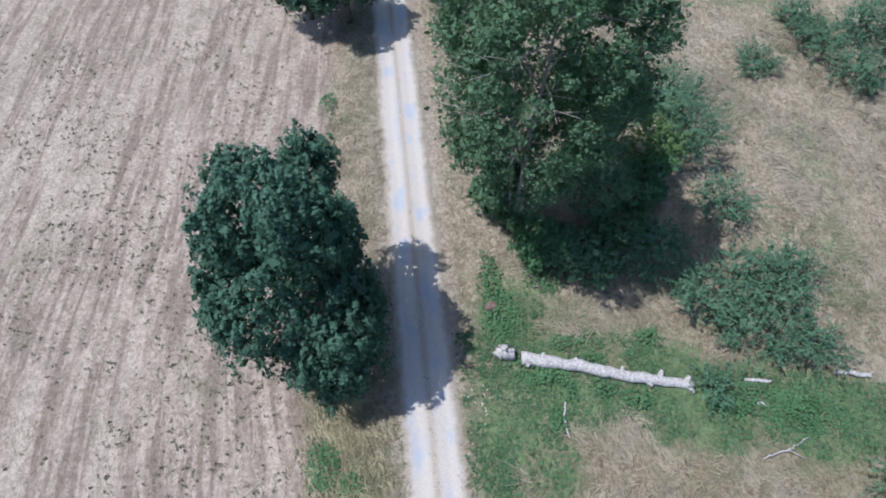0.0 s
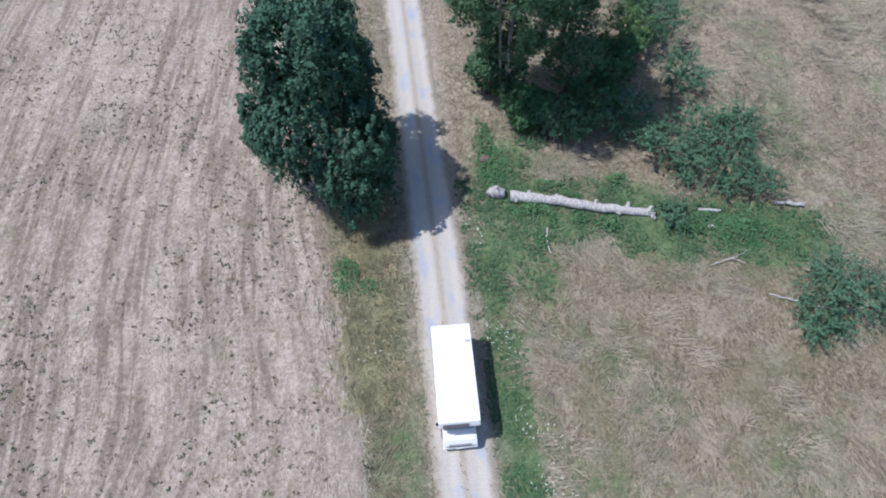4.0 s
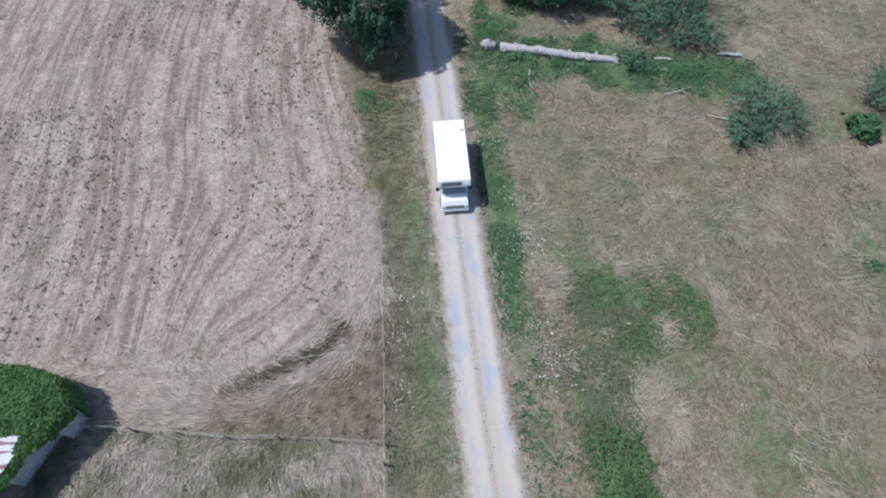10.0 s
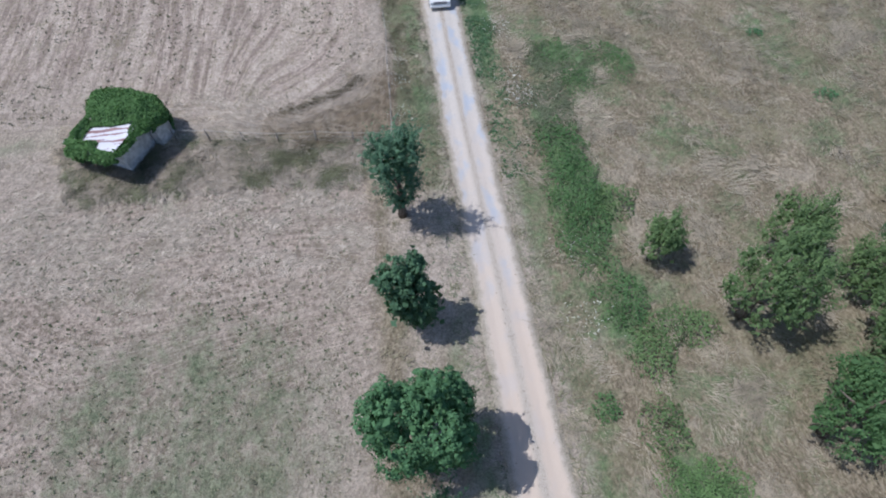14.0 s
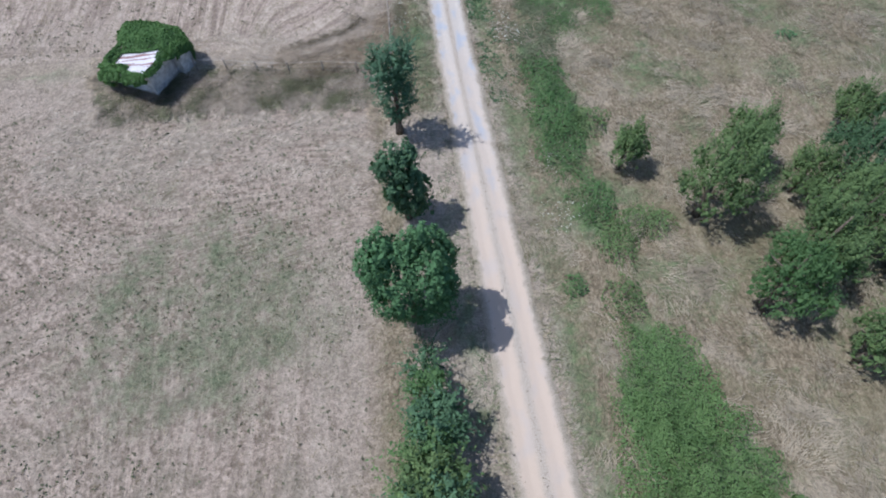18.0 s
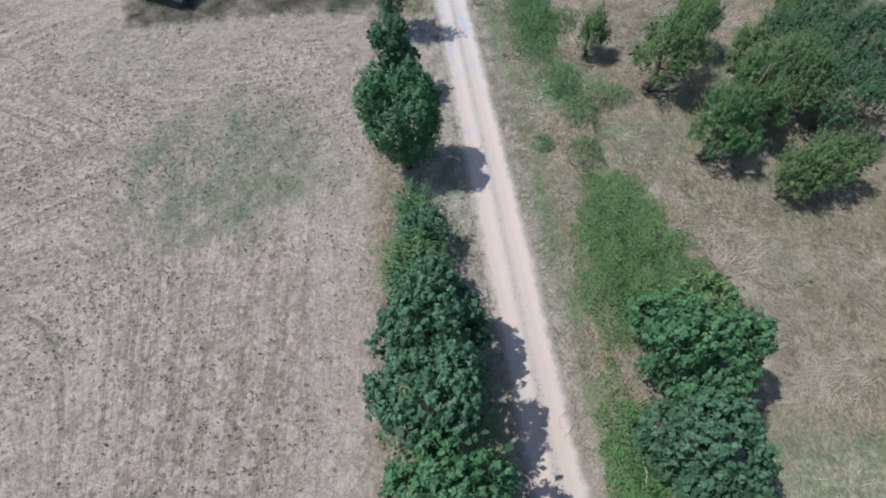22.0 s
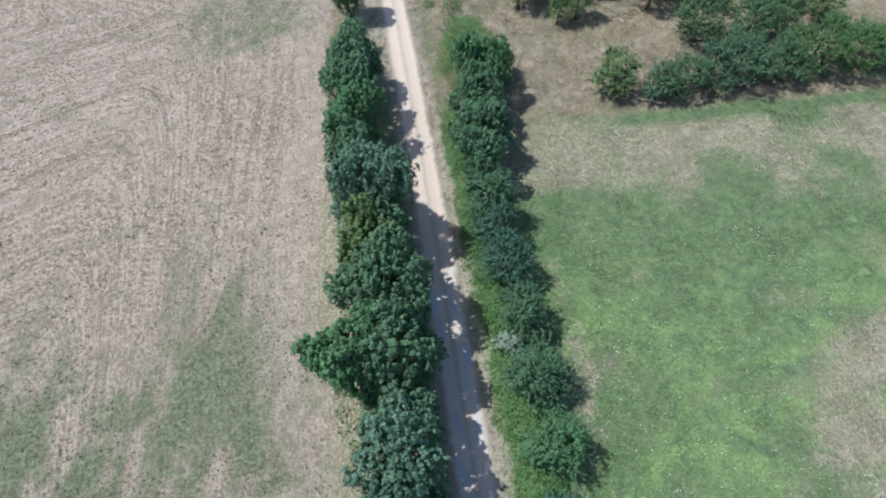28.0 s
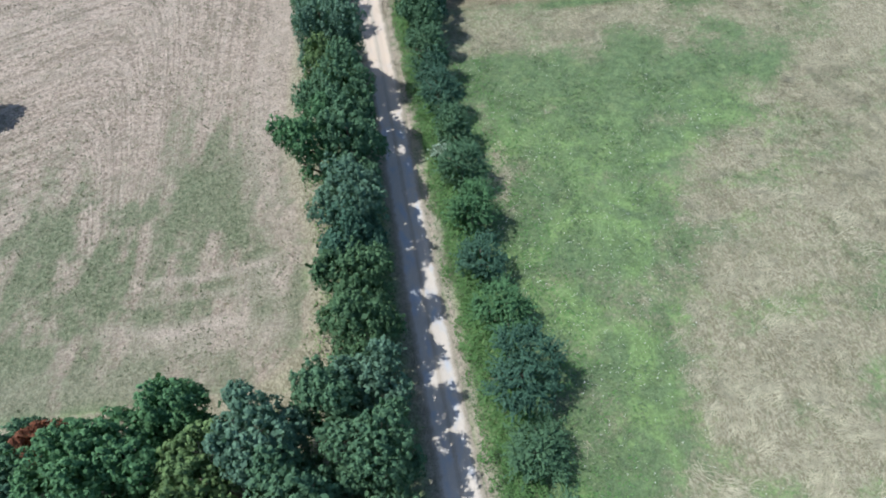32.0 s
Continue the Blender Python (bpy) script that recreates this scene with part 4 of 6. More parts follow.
tree(31.8, -0.2, 1.4, 1.4, LEAF_MAPLE, "fine", 0.0, 0.22, 1.0, "small bright green shrub in dry grass", "shrub", "shrub")

# young trees along the west verge
tree(-4.55, -28.6, 9.9, 1.60, LEAF_FEATHER, "feather", 0.02, 0.20, 1.2, rise=1.2, label="slim upright dark green young tree on the verge")
tree(-4.1, -36.9, 8.0, 1.7, LEAF_ASH, "tuft", 0.0, 0.20, 1.5, "young dark green tree with tufted foliage on the verge")
tree(-3.85, -44.7, 10.4, 2.75, LEAF_MAPLE, "tuft", 0.0, 0.19, 1.7, "dense rounded green maple on the verge", lobes=((0.0, 0.0, 4.0, 2.6, 3.4), (-0.9, -0.8, 5.4, 2.0, 2.6), (1.0, -0.6, 5.0, 1.9, 2.6)))
tree(-3.5, -48.6, 2.6, 1.1, LEAF_ASH, "feather", 0.0, 0.22, 0.8, "bushy hedge shrub below the verge trees", "shrub", "shrub")
tree(-3.0, -52.4, 4.6, 1.5, LEAF_ASH, "feather", 0.0, 0.24, 0.8, "bushy hedge shrub below the verge trees", "shrub", "shrub")
tree(-3.5, -55.8, 5.6, 2.2, LEAF_OLIVE, "feather", 0.0, 0.24, 0.8, "bushy olive green hedge shrub", "shrub", "shrub")
tree(-3.4, -50.4, 3.2, 1.2, LEAF_BRAMBLE, "feather", 0.0, 0.22, 0.8, "bushy hedge shrub below the verge trees", "shrub", "shrub")
tree(-3.7, -53.8, 4.0, 1.5, LEAF_BRAMBLE, "feather", 0.0, 0.24, 0.8, "bushy olive green hedge shrub", "shrub", "shrub")
tree(-3.0, -57.3, 6.4, 2.1, LEAF_ASH, "feather", 0.0, 0.26, 0.9, "bushy hedge shrub below the verge trees", "shrub", "shrub")
# western hedge of trees
for sx, sy, sh, sr, lf in ((-2.7, -60.2, 9.0, 3.1, LEAF_ASH), (-3.3, -64.0, 9.0, 3.2, LEAF_ASH), (-2.6, -69.3, 9.2, 3.2, LEAF_MAPLE), (-3.1, -73.4, 8.6, 2.6, LEAF_ASH), (-1.7, -76.2, 7.6, 2.5, LEAF_ASH),
                           (-1.3, -80.7, 12.6, 4.3, LEAF_PALE), (-1.6, -85.8, 9.6, 3.3, LEAF_OLIVE), (-0.6, -91.0, 12.4, 3.7, LEAF_ASH), (-2.8, -96.6, 11.6, 3.4, LEAF_MAPLE), (0.8, -96.6, 12.2, 3.2, LEAF_ASH),
                           (0.4, -103.0, 12.4, 3.8, LEAF_PALE), (0.2, -107.6, 11.4, 3.4, LEAF_DEEP), (0.3, -111.4, 11.2, 3.5, LEAF_SCRUB), (0.3, -115.6, 11.4, 3.6, LEAF_SCRUB),
                           (1.2, -120.6, 10.8, 2.9, LEAF_PALE), (-2.2, -121.6, 13.2, 2.9, LEAF_ASH), (1.0, -125.8, 12.4, 3.8, LEAF_ASH), (0.8, -132, 11.5, 3.8, LEAF_ASH), (-0.3, -78.4, 8.6, 2.1, LEAF_MAPLE), (-0.1, -83.6, 9.4, 2.1, LEAF_ASH), (0.3, -88.4, 9.6, 2.2, LEAF_OLIVE), (0.9, -93.6, 10.2, 2.2, LEAF_ASH), (1.0, -99.8, 8.4, 2.1, LEAF_ASH), (0.9, -105.4, 7.4, 1.9, LEAF_DEEP), (1.0, -113.4, 7.2, 1.8, LEAF_ASH)):
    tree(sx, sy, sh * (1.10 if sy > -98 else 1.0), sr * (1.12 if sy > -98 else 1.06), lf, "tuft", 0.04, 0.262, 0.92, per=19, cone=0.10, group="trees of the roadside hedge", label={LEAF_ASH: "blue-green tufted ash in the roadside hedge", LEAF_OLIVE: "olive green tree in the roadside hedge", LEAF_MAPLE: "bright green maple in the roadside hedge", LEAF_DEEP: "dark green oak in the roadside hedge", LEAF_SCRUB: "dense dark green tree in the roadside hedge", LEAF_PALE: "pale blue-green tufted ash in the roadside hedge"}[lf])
# cross hedge that closes the mown field
for sx, sy, sh, sr, lf in ((-6.2, -124.2, 13.8, 3.5, LEAF_PALE), (-4.0, -128.6, 13.5, 3.4, LEAF_ASH), (-10.2, -126.4, 12.0, 3.9, LEAF_OLIVE), (-13.4, -120.8, 11.2, 2.8, LEAF_MAPLE), (-15.9, -124.0, 12.4, 3.7, LEAF_MAPLE),
                           (-19.4, -124.6, 12.0, 3.4, LEAF_MAPLE), (-13.5, -130.0, 12.0, 3.8, LEAF_ASH), (-23.2, -122.6, 10.6, 2.6, LEAF_ASH), (-25.6, -126.5, 10.5, 3.6, LEAF_DEEP), (-29.5, -123.5, 10.0, 3.2, LEAF_ASH), (-8, -133, 12, 4, LEAF_ASH), (-20, -131, 12, 4, LEAF_ASH)):
    tree(sx, sy, sh * 1.07, sr * 1.05, lf, "tuft", 0.06, 0.29, 0.76, per=19, cone=0.12, group="trees of the cross hedge", label={LEAF_ASH: "blue-green tufted ash in the cross hedge", LEAF_OLIVE: "olive green tree in the cross hedge", LEAF_MAPLE: "bright green maple in the cross hedge", LEAF_DEEP: "dark green oak in the cross hedge", LEAF_PALE: "pale blue-green tufted ash in the cross hedge"}[lf])
tree(-21.4, -122.2, 10.6, 1.7, LEAF_RUST, "tuft", 0.3, 0.28, 1.0, "rust-brown withered tree among green crowns")
tree(-44.6, -79.0, 7.0, 3.0, LEAF_DEEP, "tuft", 0.12, 0.30, 0.9, "lone dark green tree in the mown field")
# eastern hedge of smaller trees
for sx, sy, sh, sr, lf in ((11.2, -62.6, 9.0, 3.6, LEAF_MAPLE), (13.8, -59.4, 4.8, 2.4, LEAF_OLIVE), (10.3, -67.4, 9.2, 3.3, LEAF_ASH), (10.0, -72.0, 8.6, 2.8, LEAF_ASH), (9.7, -75.6, 8.2, 2.5, LEAF_ASH), (11.4, -73.0, 6.5, 1.9, LEAF_DEEP),
                           (9.8, -80.6, 7.8, 2.4, LEAF_ASH), (9.9, -83.6, 6.2, 1.6, LEAF_DEEP), (10.4, -87.4, 6.9, 2.2, LEAF_DEEP), (11.4, -92.3, 6.0, 2.1, LEAF_ASH), (11.3, -98.2, 6.6, 2.5, LEAF_ASH), (11.5, -103.6, 6.4, 2.3, LEAF_MAPLE),
                           (11.5, -108.8, 5.2, 2.1, LEAF_DEEP), (12.5, -114.3, 5.4, 2.5, LEAF_MAPLE), (12.9, -120.5, 8.0, 3.0, LEAF_DEEP), (12.7, -126.4, 5.6, 2.3, LEAF_ASH), (13.4, -132.5, 6.0, 2.4, LEAF_ASH)):
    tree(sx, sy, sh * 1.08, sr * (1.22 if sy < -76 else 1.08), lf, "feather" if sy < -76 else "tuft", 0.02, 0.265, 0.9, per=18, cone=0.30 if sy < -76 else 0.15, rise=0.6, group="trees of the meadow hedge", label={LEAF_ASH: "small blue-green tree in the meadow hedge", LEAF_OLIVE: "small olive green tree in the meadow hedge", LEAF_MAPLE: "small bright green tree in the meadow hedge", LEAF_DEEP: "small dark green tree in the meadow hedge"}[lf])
tree(9.7, -94.3, 3.0, 1.2, LEAF_WHITE, "fine", 0.0, 0.22, 1.0, "pale whitish flowering shrub in the hedge", "shrub", "shrub")

# scrub in the dry meadow
for sx, sy, sh, sr, lf, st in ((12.1, -33.7, 3.8, 1.5, LEAF_OLIVE, "feather"), (16.7, -38.4, 7.0, 3.2, LEAF_OLIVE, "feather"), (20.4, -34.2, 5.6, 2.3, LEAF_OLIVE, "feather"), (24.2, -37.0, 4.0, 1.9, LEAF_OLIVE, "feather"),
                              (24.9, -41.4, 6.0, 3.8, LEAF_OLIVE, "feather"), (18.8, -46.0, 6.2, 2.8, LEAF_BRAMBLE, "feather"), (21.2, -44.0, 6.8, 2.8, LEAF_OLIVE, "feather"), (23.3, -50.0, 4.6, 2.0, LEAF_OLIVE, "feather"), (26.0, -49.2, 5.0, 2.4, LEAF_OLIVE, "feather"),
                              (28.5, -43.6, 6.0, 3.8, LEAF_SCRUB, "feather"), (28.4, -36.6, 5.4, 3.6, LEAF_SCRUB, "feather"), (34.4, -37.0, 5.4, 3.4, LEAF_SCRUB, "feather"), (30.4, -31.0, 3.6, 2.0, LEAF_OLIVE, "feather"), (32.8, -32.6, 4.4, 2.6, LEAF_SCRUB, "feather"),
                              (35.8, -48.4, 6.0, 3.0, LEAF_OLIVE, "feather"), (37.6, -44.6, 6.2, 3.2, LEAF_SCRUB, "feather"), (42.0, -47.4, 6.6, 3.4, LEAF_SCRUB, "feather"), (42.0, -41.6, 6.0, 3.4, LEAF_SCRUB, "feather"),
                              (47.4, -45.2, 6.4, 3.6, LEAF_BRAMBLE, "feather"), (51.6, -49.4, 6.0, 3.6, LEAF_SCRUB, "feather"), (38.6, -38.6, 5.6, 3.0, LEAF_OLIVE, "feather"), (48.6, -39.2, 6.0, 3.4, LEAF_SCRUB, "feather")):
    tree(sx, sy, sh * 1.42, sr * 1.02, lf, st, 0.02, 0.185, 0.92, cone=0.28, rise=2.2, plumes=11, group="scrub trees in the dry meadow", label={LEAF_OLIVE: "wind-bent olive green scrub tree in dry grass", LEAF_BRAMBLE: "bright green scrub tree in dry grass", LEAF_SCRUB: "dark green scrub tree in dry grass"}[lf])
# hedge between scrub and green meadow
for sx, sy, sh, sr, lf in ((27.0, -63.4, 5.0, 3.3, LEAF_OLIVE), (31.8, -65.0, 4.2, 2.3, LEAF_ASH), (34.5, -64.8, 4.8, 3.2, LEAF_SCRUB), (38.4, -63.9, 5.2, 3.0, LEAF_ASH), (41.6, -63.6, 5.6, 3.8, LEAF_ASH), (46.8, -63.4, 4.6, 3.2, LEAF_SCRUB),
                           (50.8, -62.6, 5.6, 4.2, LEAF_BRAMBLE), (56.4, -63.0, 5.6, 4.4, LEAF_BRAMBLE), (62, -62.6, 5.6, 4.4, LEAF_SCRUB), (39.6, -55.6, 6.4, 3.8, LEAF_SCRUB), (45.2, -57.2, 6.0, 3.4, LEAF_SCRUB), (49.4, -54.2, 6.0, 4.0, LEAF_BRAMBLE), (56.5, -54.0, 4.6, 2.8, LEAF_OLIVE)):
    tree(sx, sy, sh * (1.25 if sx > 33 else 1.1), sr, lf, "feather", 0.0, 0.22, 0.85, cone=0.15, rise=0.8, category="shrub", name="shrub", label={LEAF_OLIVE: "olive green hedge shrub at the meadow edge", LEAF_ASH: "grey-green hedge shrub at the meadow edge", LEAF_SCRUB: "dark green hedge shrub at the meadow edge", LEAF_BRAMBLE: "bright green hedge shrub at the meadow edge"}[lf])

# low thickets
for sx, sy, rx_, ry_, sh in ((8.0, -23.6, 1.8, 3.0, 0.9), (8.2, -28.4, 2.4, 3.0, 1.2), (10.6, -28.9, 1.7, 1.3, 1.2), (7.9, -32.0, 1.6, 2.4, 0.9), (9.4, -36.8, 1.6, 2.4, 1.1), (12.6, -38.9, 2.4, 1.4, 1.1), (10.3, -40.4, 1.4, 1.8, 1.0), (9.9, -45.0, 1.4, 1.7, 1.4), (6.9, -43.6, 0.8, 0.9, 0.8)):
    mound("bramble_thicket", sx, sy, rx_, ry_, sh, LEAF_BRAMBLE if sx < 9.5 else LEAF_OLIVE, 0.15, 1.3, "low tangled green bramble thicket in dry grass", "bramble")
for sx, sy, rx_, ry_, sh in ((11.0, -51.0, 3.0, 4.2, 0.9), (12.4, -55.8, 3.3, 4.6, 1.5), (8.9, -56.0, 1.8, 5.0, 0.8), (14.2, -59.0, 1.9, 2.4, 1.4)):
    mound("bramble_thicket", sx, sy, rx_, ry_, sh, LEAF_NETTLE, 0.13, 2.2, "broad bright green bramble thicket", "bramble")
for sx, sy, rx_, ry_, sh in ((8.0, -69, 1.6, 6, 1.0), (8.4, -80, 1.6, 6, 1.2), (9.4, -89, 1.9, 5, 1.3), (9.9, -98, 2.0, 5, 1.3), (10.3, -107, 2.1, 5.5, 1.3), (10.6, -116, 2.3, 5.5, 1.4), (11.0, -126, 2.4, 6, 1.4)):
    mound("hedge_undergrowth", sx, sy, rx_, ry_, sh, LEAF_FRESH, 0.17, 1.7, "bright green bramble and nettle undergrowth along the hedge", "undergrowth")
for sx, sy, rx_, ry_, sh in ((-3.0, -66, 2.6, 8, 1.6), (-2.2, -82, 3.2, 9, 1.8), (-1.2, -98, 3.4, 9, 1.8), (-0.6, -113, 3.4, 9, 1.8), (-10, -123, 12, 3, 1.6)):
    mound("hedge_undergrowth", sx, sy, rx_, ry_, sh, LEAF_OLIVE, 0.26, 0.2, "shaded green undergrowth along the roadside hedge", "undergrowth")
for sx, sy, rx_, ry_, sh in ((4.2, 14.0, 1.2, 1.6, 0.5), (3.9, 12.9, 1.1, 0.7, 0.4), (6.4, 9.9, 1.2, 0.8, 0.5), (7.4, 9.0, 0.7, 0.9, 0.4), (9.6, 8.9, 0.9, 0.7, 0.5), (6.6, 7.4, 0.6, 0.9, 0.4), (7.6, 12.0, 1.4, 0.5, 0.4), (13.0, 12.0, 1.0, 0.7, 0.5), (5.6, 10.2, 1.4, 0.8, 0.4), (9.0, 10.6, 1.2, 0.7, 0.5), (11.5, 8.2, 0.8, 0.7, 0.7), (-5.2, 4.4, 0.8, 0.8, 0.5), (-6.6, 5.6, 1.0, 1.6, 0.5), (-7.8, 33.0, 0.7, 1.3, 0.8), (7.2, 16.6, 1.2, 1.2, 0.5), (3.6, 16.4, 0.8, 2.0, 0.4), (18.0, 7.6, 2.4, 1.2, 0.4), (21.0, 7.0, 2.4, 1.4, 0.4), (30.5, -20, 1.0, 0.7, 0.4), (27.5, -12, 0.8, 0.6, 0.4)):
    mound("weed_patch", sx, sy, rx_, ry_, sh, LEAF_MAPLE, 0.18, 0.9, "low patch of green weeds in the grass", "weeds")

for sx, sy, rx_, ry_, sh in ((13.4, -13.2, 2.3, 1.5, 0.5), (14.6, -15.2, 1.4, 1.8, 0.5), (10.8, -16.2, 1.8, 2.2, 0.35), (9.4, -12.4, 1.6, 1.8, 0.3)):
    mound("weed_patch", sx, sy, rx_, ry_, sh, LEAF_BRAMBLE, 0.12, 0.9, "low green weeds spreading through dry grass", "weeds")

# ---- motorhome ----
GLASS_DARK, gt, gb = material("tinted_glass", 0.06)
gb.inputs["Base Color"].default_value = (0.02, 0.025, 0.03, 1)
gb.inputs["Specular IOR Level"].default_value = 0.6
WHITE = paint("white_gelcoat", (0.80, 0.80, 0.79), 0.35, 0, 0.03, 2.0, 0.5)
SMOKED = paint("smoked_grey_window", (0.12, 0.12, 0.14), 0.25, 0, 0.05, 4.0, 0.6)
# the sky's pale reflection in the windscreen is put into its base colour
SCREEN = paint("sky_lit_windscreen", (0.20, 0.25, 0.28), 0.10, 0, 0.08, 4.0, 0.8)
PALE_GREY = paint("pale_grey_plastic", (0.42, 0.40, 0.37), 0.6, 0, 0.1, 8.0)
CREAM = paint("grey_roof_hatch", (0.62, 0.63, 0.64), 0.4, 0, 0.05, 3.0)
BLACK = paint("black_rubber", (0.022, 0.022, 0.024), 0.8, 0, 0.2, 8.0)
GREY = paint("grey_plastic", (0.20, 0.20, 0.21), 0.6, 0, 0.1, 8.0)
STEEL = paint("silver_metal", (0.62, 0.62, 0.64), 0.35, 0.9, 0.08, 8.0)
LAMP = paint("lamp_glass", (0.70, 0.72, 0.74), 0.12, 0, 0.05, 8.0, 0.7)
RED = paint("red_lamp_glass", (0.42, 0.02, 0.02), 0.2, 0, 0.05, 8.0, 0.6)
STRIPE = paint("blue_grey_stripe", (0.20, 0.27, 0.38), 0.4, 0, 0.05, 4.0)


def disc(x, y, z, r, w, mat, parent, name, label="", sides=20):
    bm = bmesh.new()
    bmesh.ops.create_cone(bm, cap_ends=True, segments=sides, radius1=r, radius2=r, depth=w)
    bmesh.ops.bevel(bm, geom=[e for e in bm.edges if len(e.link_faces) == 2 and e.calc_face_angle(0) > 1], offset=min(w, r) * 0.18, segments=2, affect="EDGES")
    bmesh.ops.transform(bm, matrix=pose(x, y, z, 0, 90, 0), verts=bm.verts)
    return part(name, bm, mat, parent, label, smooth=True)


def motorhome(x, y, turn):
    """Overcab motorhome, its nose towards -y."""
    van = empty("motorhome", pose(x, y, 0.0, 0, 0, turn))
    part("body", prism([(3.02, 0.50), (3.05, 1.2), (2.98, 2.72), (2.86, 2.84), (-2.20, 2.93), (-2.62, 2.80), (-2.80, 2.46), (-2.74, 2.16), (-2.20, 2.02), (-1.42, 1.96), (-1.42, 0.50)], -1.13, 1.13, 0.05), WHITE, van)
    part("cab", prism([(-1.40, 0.42), (-1.40, 2.00), (-1.98, 2.00), (-2.66, 1.34), (-3.22, 1.12), (-3.40, 0.92), (-3.42, 0.50), (-3.30, 0.42)], -0.98, 0.98, 0.05, 0.10), WHITE, van, "white cab with a short bonnet")
    part("windscreen", sheet([(-0.80, -2.03, 1.985), (-0.84, -2.66, 1.375), (0.84, -2.66, 1.375), (0.80, -2.03, 1.985)], 0.03), SCREEN, van)
    for s in (-0.66, 0.06):
        part("wiper", sheet([(s, -2.08, 1.97), (s, -2.12, 1.93), (s + 0.55, -2.16, 1.90), (s + 0.55, -2.12, 1.94)], 0.02), BLACK, van)
    part("overcab_window", sheet([(-0.90, -2.70, 2.70), (-0.90, -2.825, 2.45), (0.50, -2.825, 2.45), (0.50, -2.70, 2.70)], 0.03), SMOKED, van, "dark window in the overcab nose")
    part("bonnet", sheet([(-0.80, -2.74, 1.335), (-0.82, -3.20, 1.155), (0.82, -3.20, 1.155), (0.80, -2.74, 1.335)], 0.02), WHITE, van)
    part("grille", box(-0.62, 0.62, -3.46, -3.38, 0.70, 0.93, 0.01), GREY, van)
    part("bumper", box(-0.98, 0.98, -3.52, -3.30, 0.36, 0.60, 0.06), WHITE, van, "white front bumper")
    part("number_plate", box(-0.26, 0.26, -3.54, -3.515, 0.44, 0.55, 0.004), LAMP, van)
    part("rear_bumper", box(-1.08, 1.08, 2.98, 3.16, 0.42, 0.58, 0.03), GREY, van)
    for s in (-1, 1):
        part("headlight", box(s * 0.80 - 0.14, s * 0.80 + 0.14, -3.45, -3.38, 0.72, 0.92, 0.03), LAMP, van)
        part("cab_window", box(s * 0.945 - 0.02, s * 0.945 + 0.02, -2.20, -1.55, 1.36, 1.86, 0.015), GLASS_DARK, van)
        mirror = part("mirror", box(s * 1.16 - 0.12, s * 1.16 + 0.12, -2.42, -2.30, 1.38, 1.72, 0.04), BLACK, van)
        part("mirror_arm", box(s * 1.00 - 0.08, s * 1.00 + 0.08, -2.38, -2.33, 1.52, 1.56), BLACK, mirror)
        part("tail_light", box(s * 0.98 - 0.08, s * 0.98 + 0.08, 3.03, 3.09, 0.80, 1.15, 0.01), RED, van)
        part("side_stripe", box(s * 1.134 - 0.006, s * 1.134 + 0.006, -1.30, 2.85, 1.02, 1.12), STRIPE, van, "blue-grey side stripe")
        for y0, y1 in ((-1.05, -0.25), (0.35, 1.35), (1.75, 2.60)):
            w = part("side_window", box(s * 1.14 - 0.02, s * 1.14 + 0.02, y0, y1, 1.45, 2.02, 0.015), GLASS_DARK, van)
            part("window_frame", box(s * 1.136 - 0.012, s * 1.136 + 0.012, y0 - 0.04, y1 + 0.04, 1.41, 2.06, 0.01), GREY, w)
        for wy in (-2.62, 1.35):
            wheel = disc(s * 0.90, wy, 0.33, 0.33, 0.22, BLACK, van, "wheel")
            disc(s * 1.00, wy, 0.33, 0.19, 0.06, STEEL, wheel, "rim", "silver wheel rim")
    part("habitation_door", box(1.13, 1.15, -0.10, 0.28, 0.62, 2.20, 0.008), CREAM, van)
    part("chassis", box(-0.95, 0.95, -3.1, 2.9, 0.30, 0.46, 0.02), BLACK, van)
    part("roof_vent", box(0.74, 1.02, 1.78, 1.93, 2.82, 2.93, 0.03), PALE_GREY, van, "small grey roof vent")
    tagged(van, "white overcab motorhome on the dusty farm track", "motorhome")


motorhome(-0.10, -2.40, 1.0)

# ---- ruined shed under ivy ----
WALL = paint("whitewashed_wall", (0.52, 0.52, 0.53), 0.9, 0, 0.22, 2.5)


def corrugated():
    m, t, b = material("corrugated_sheet", 0.45)
    n = noisy(t, 1.0, 3, 0.5, place(t, (0.35, 2.7, 1), 0.0))
    fine = noisy(t, 8.0, 4)
    rust = mix(t, span(t, fine, 0.3, 0.7), (0.17, 0.080, 0.080), (0.30, 0.155, 0.145))
    t.links.new(mix(t, span(t, n, 0.53, 0.58, 0, 0.9), (0.60, 0.60, 0.64), rust), b.inputs["Base Color"])
    b.inputs["Metallic"].default_value = 0.25
    return m


IRON = corrugated()
DARK = paint("dark_interior", (0.03, 0.028, 0.025), 0.9)


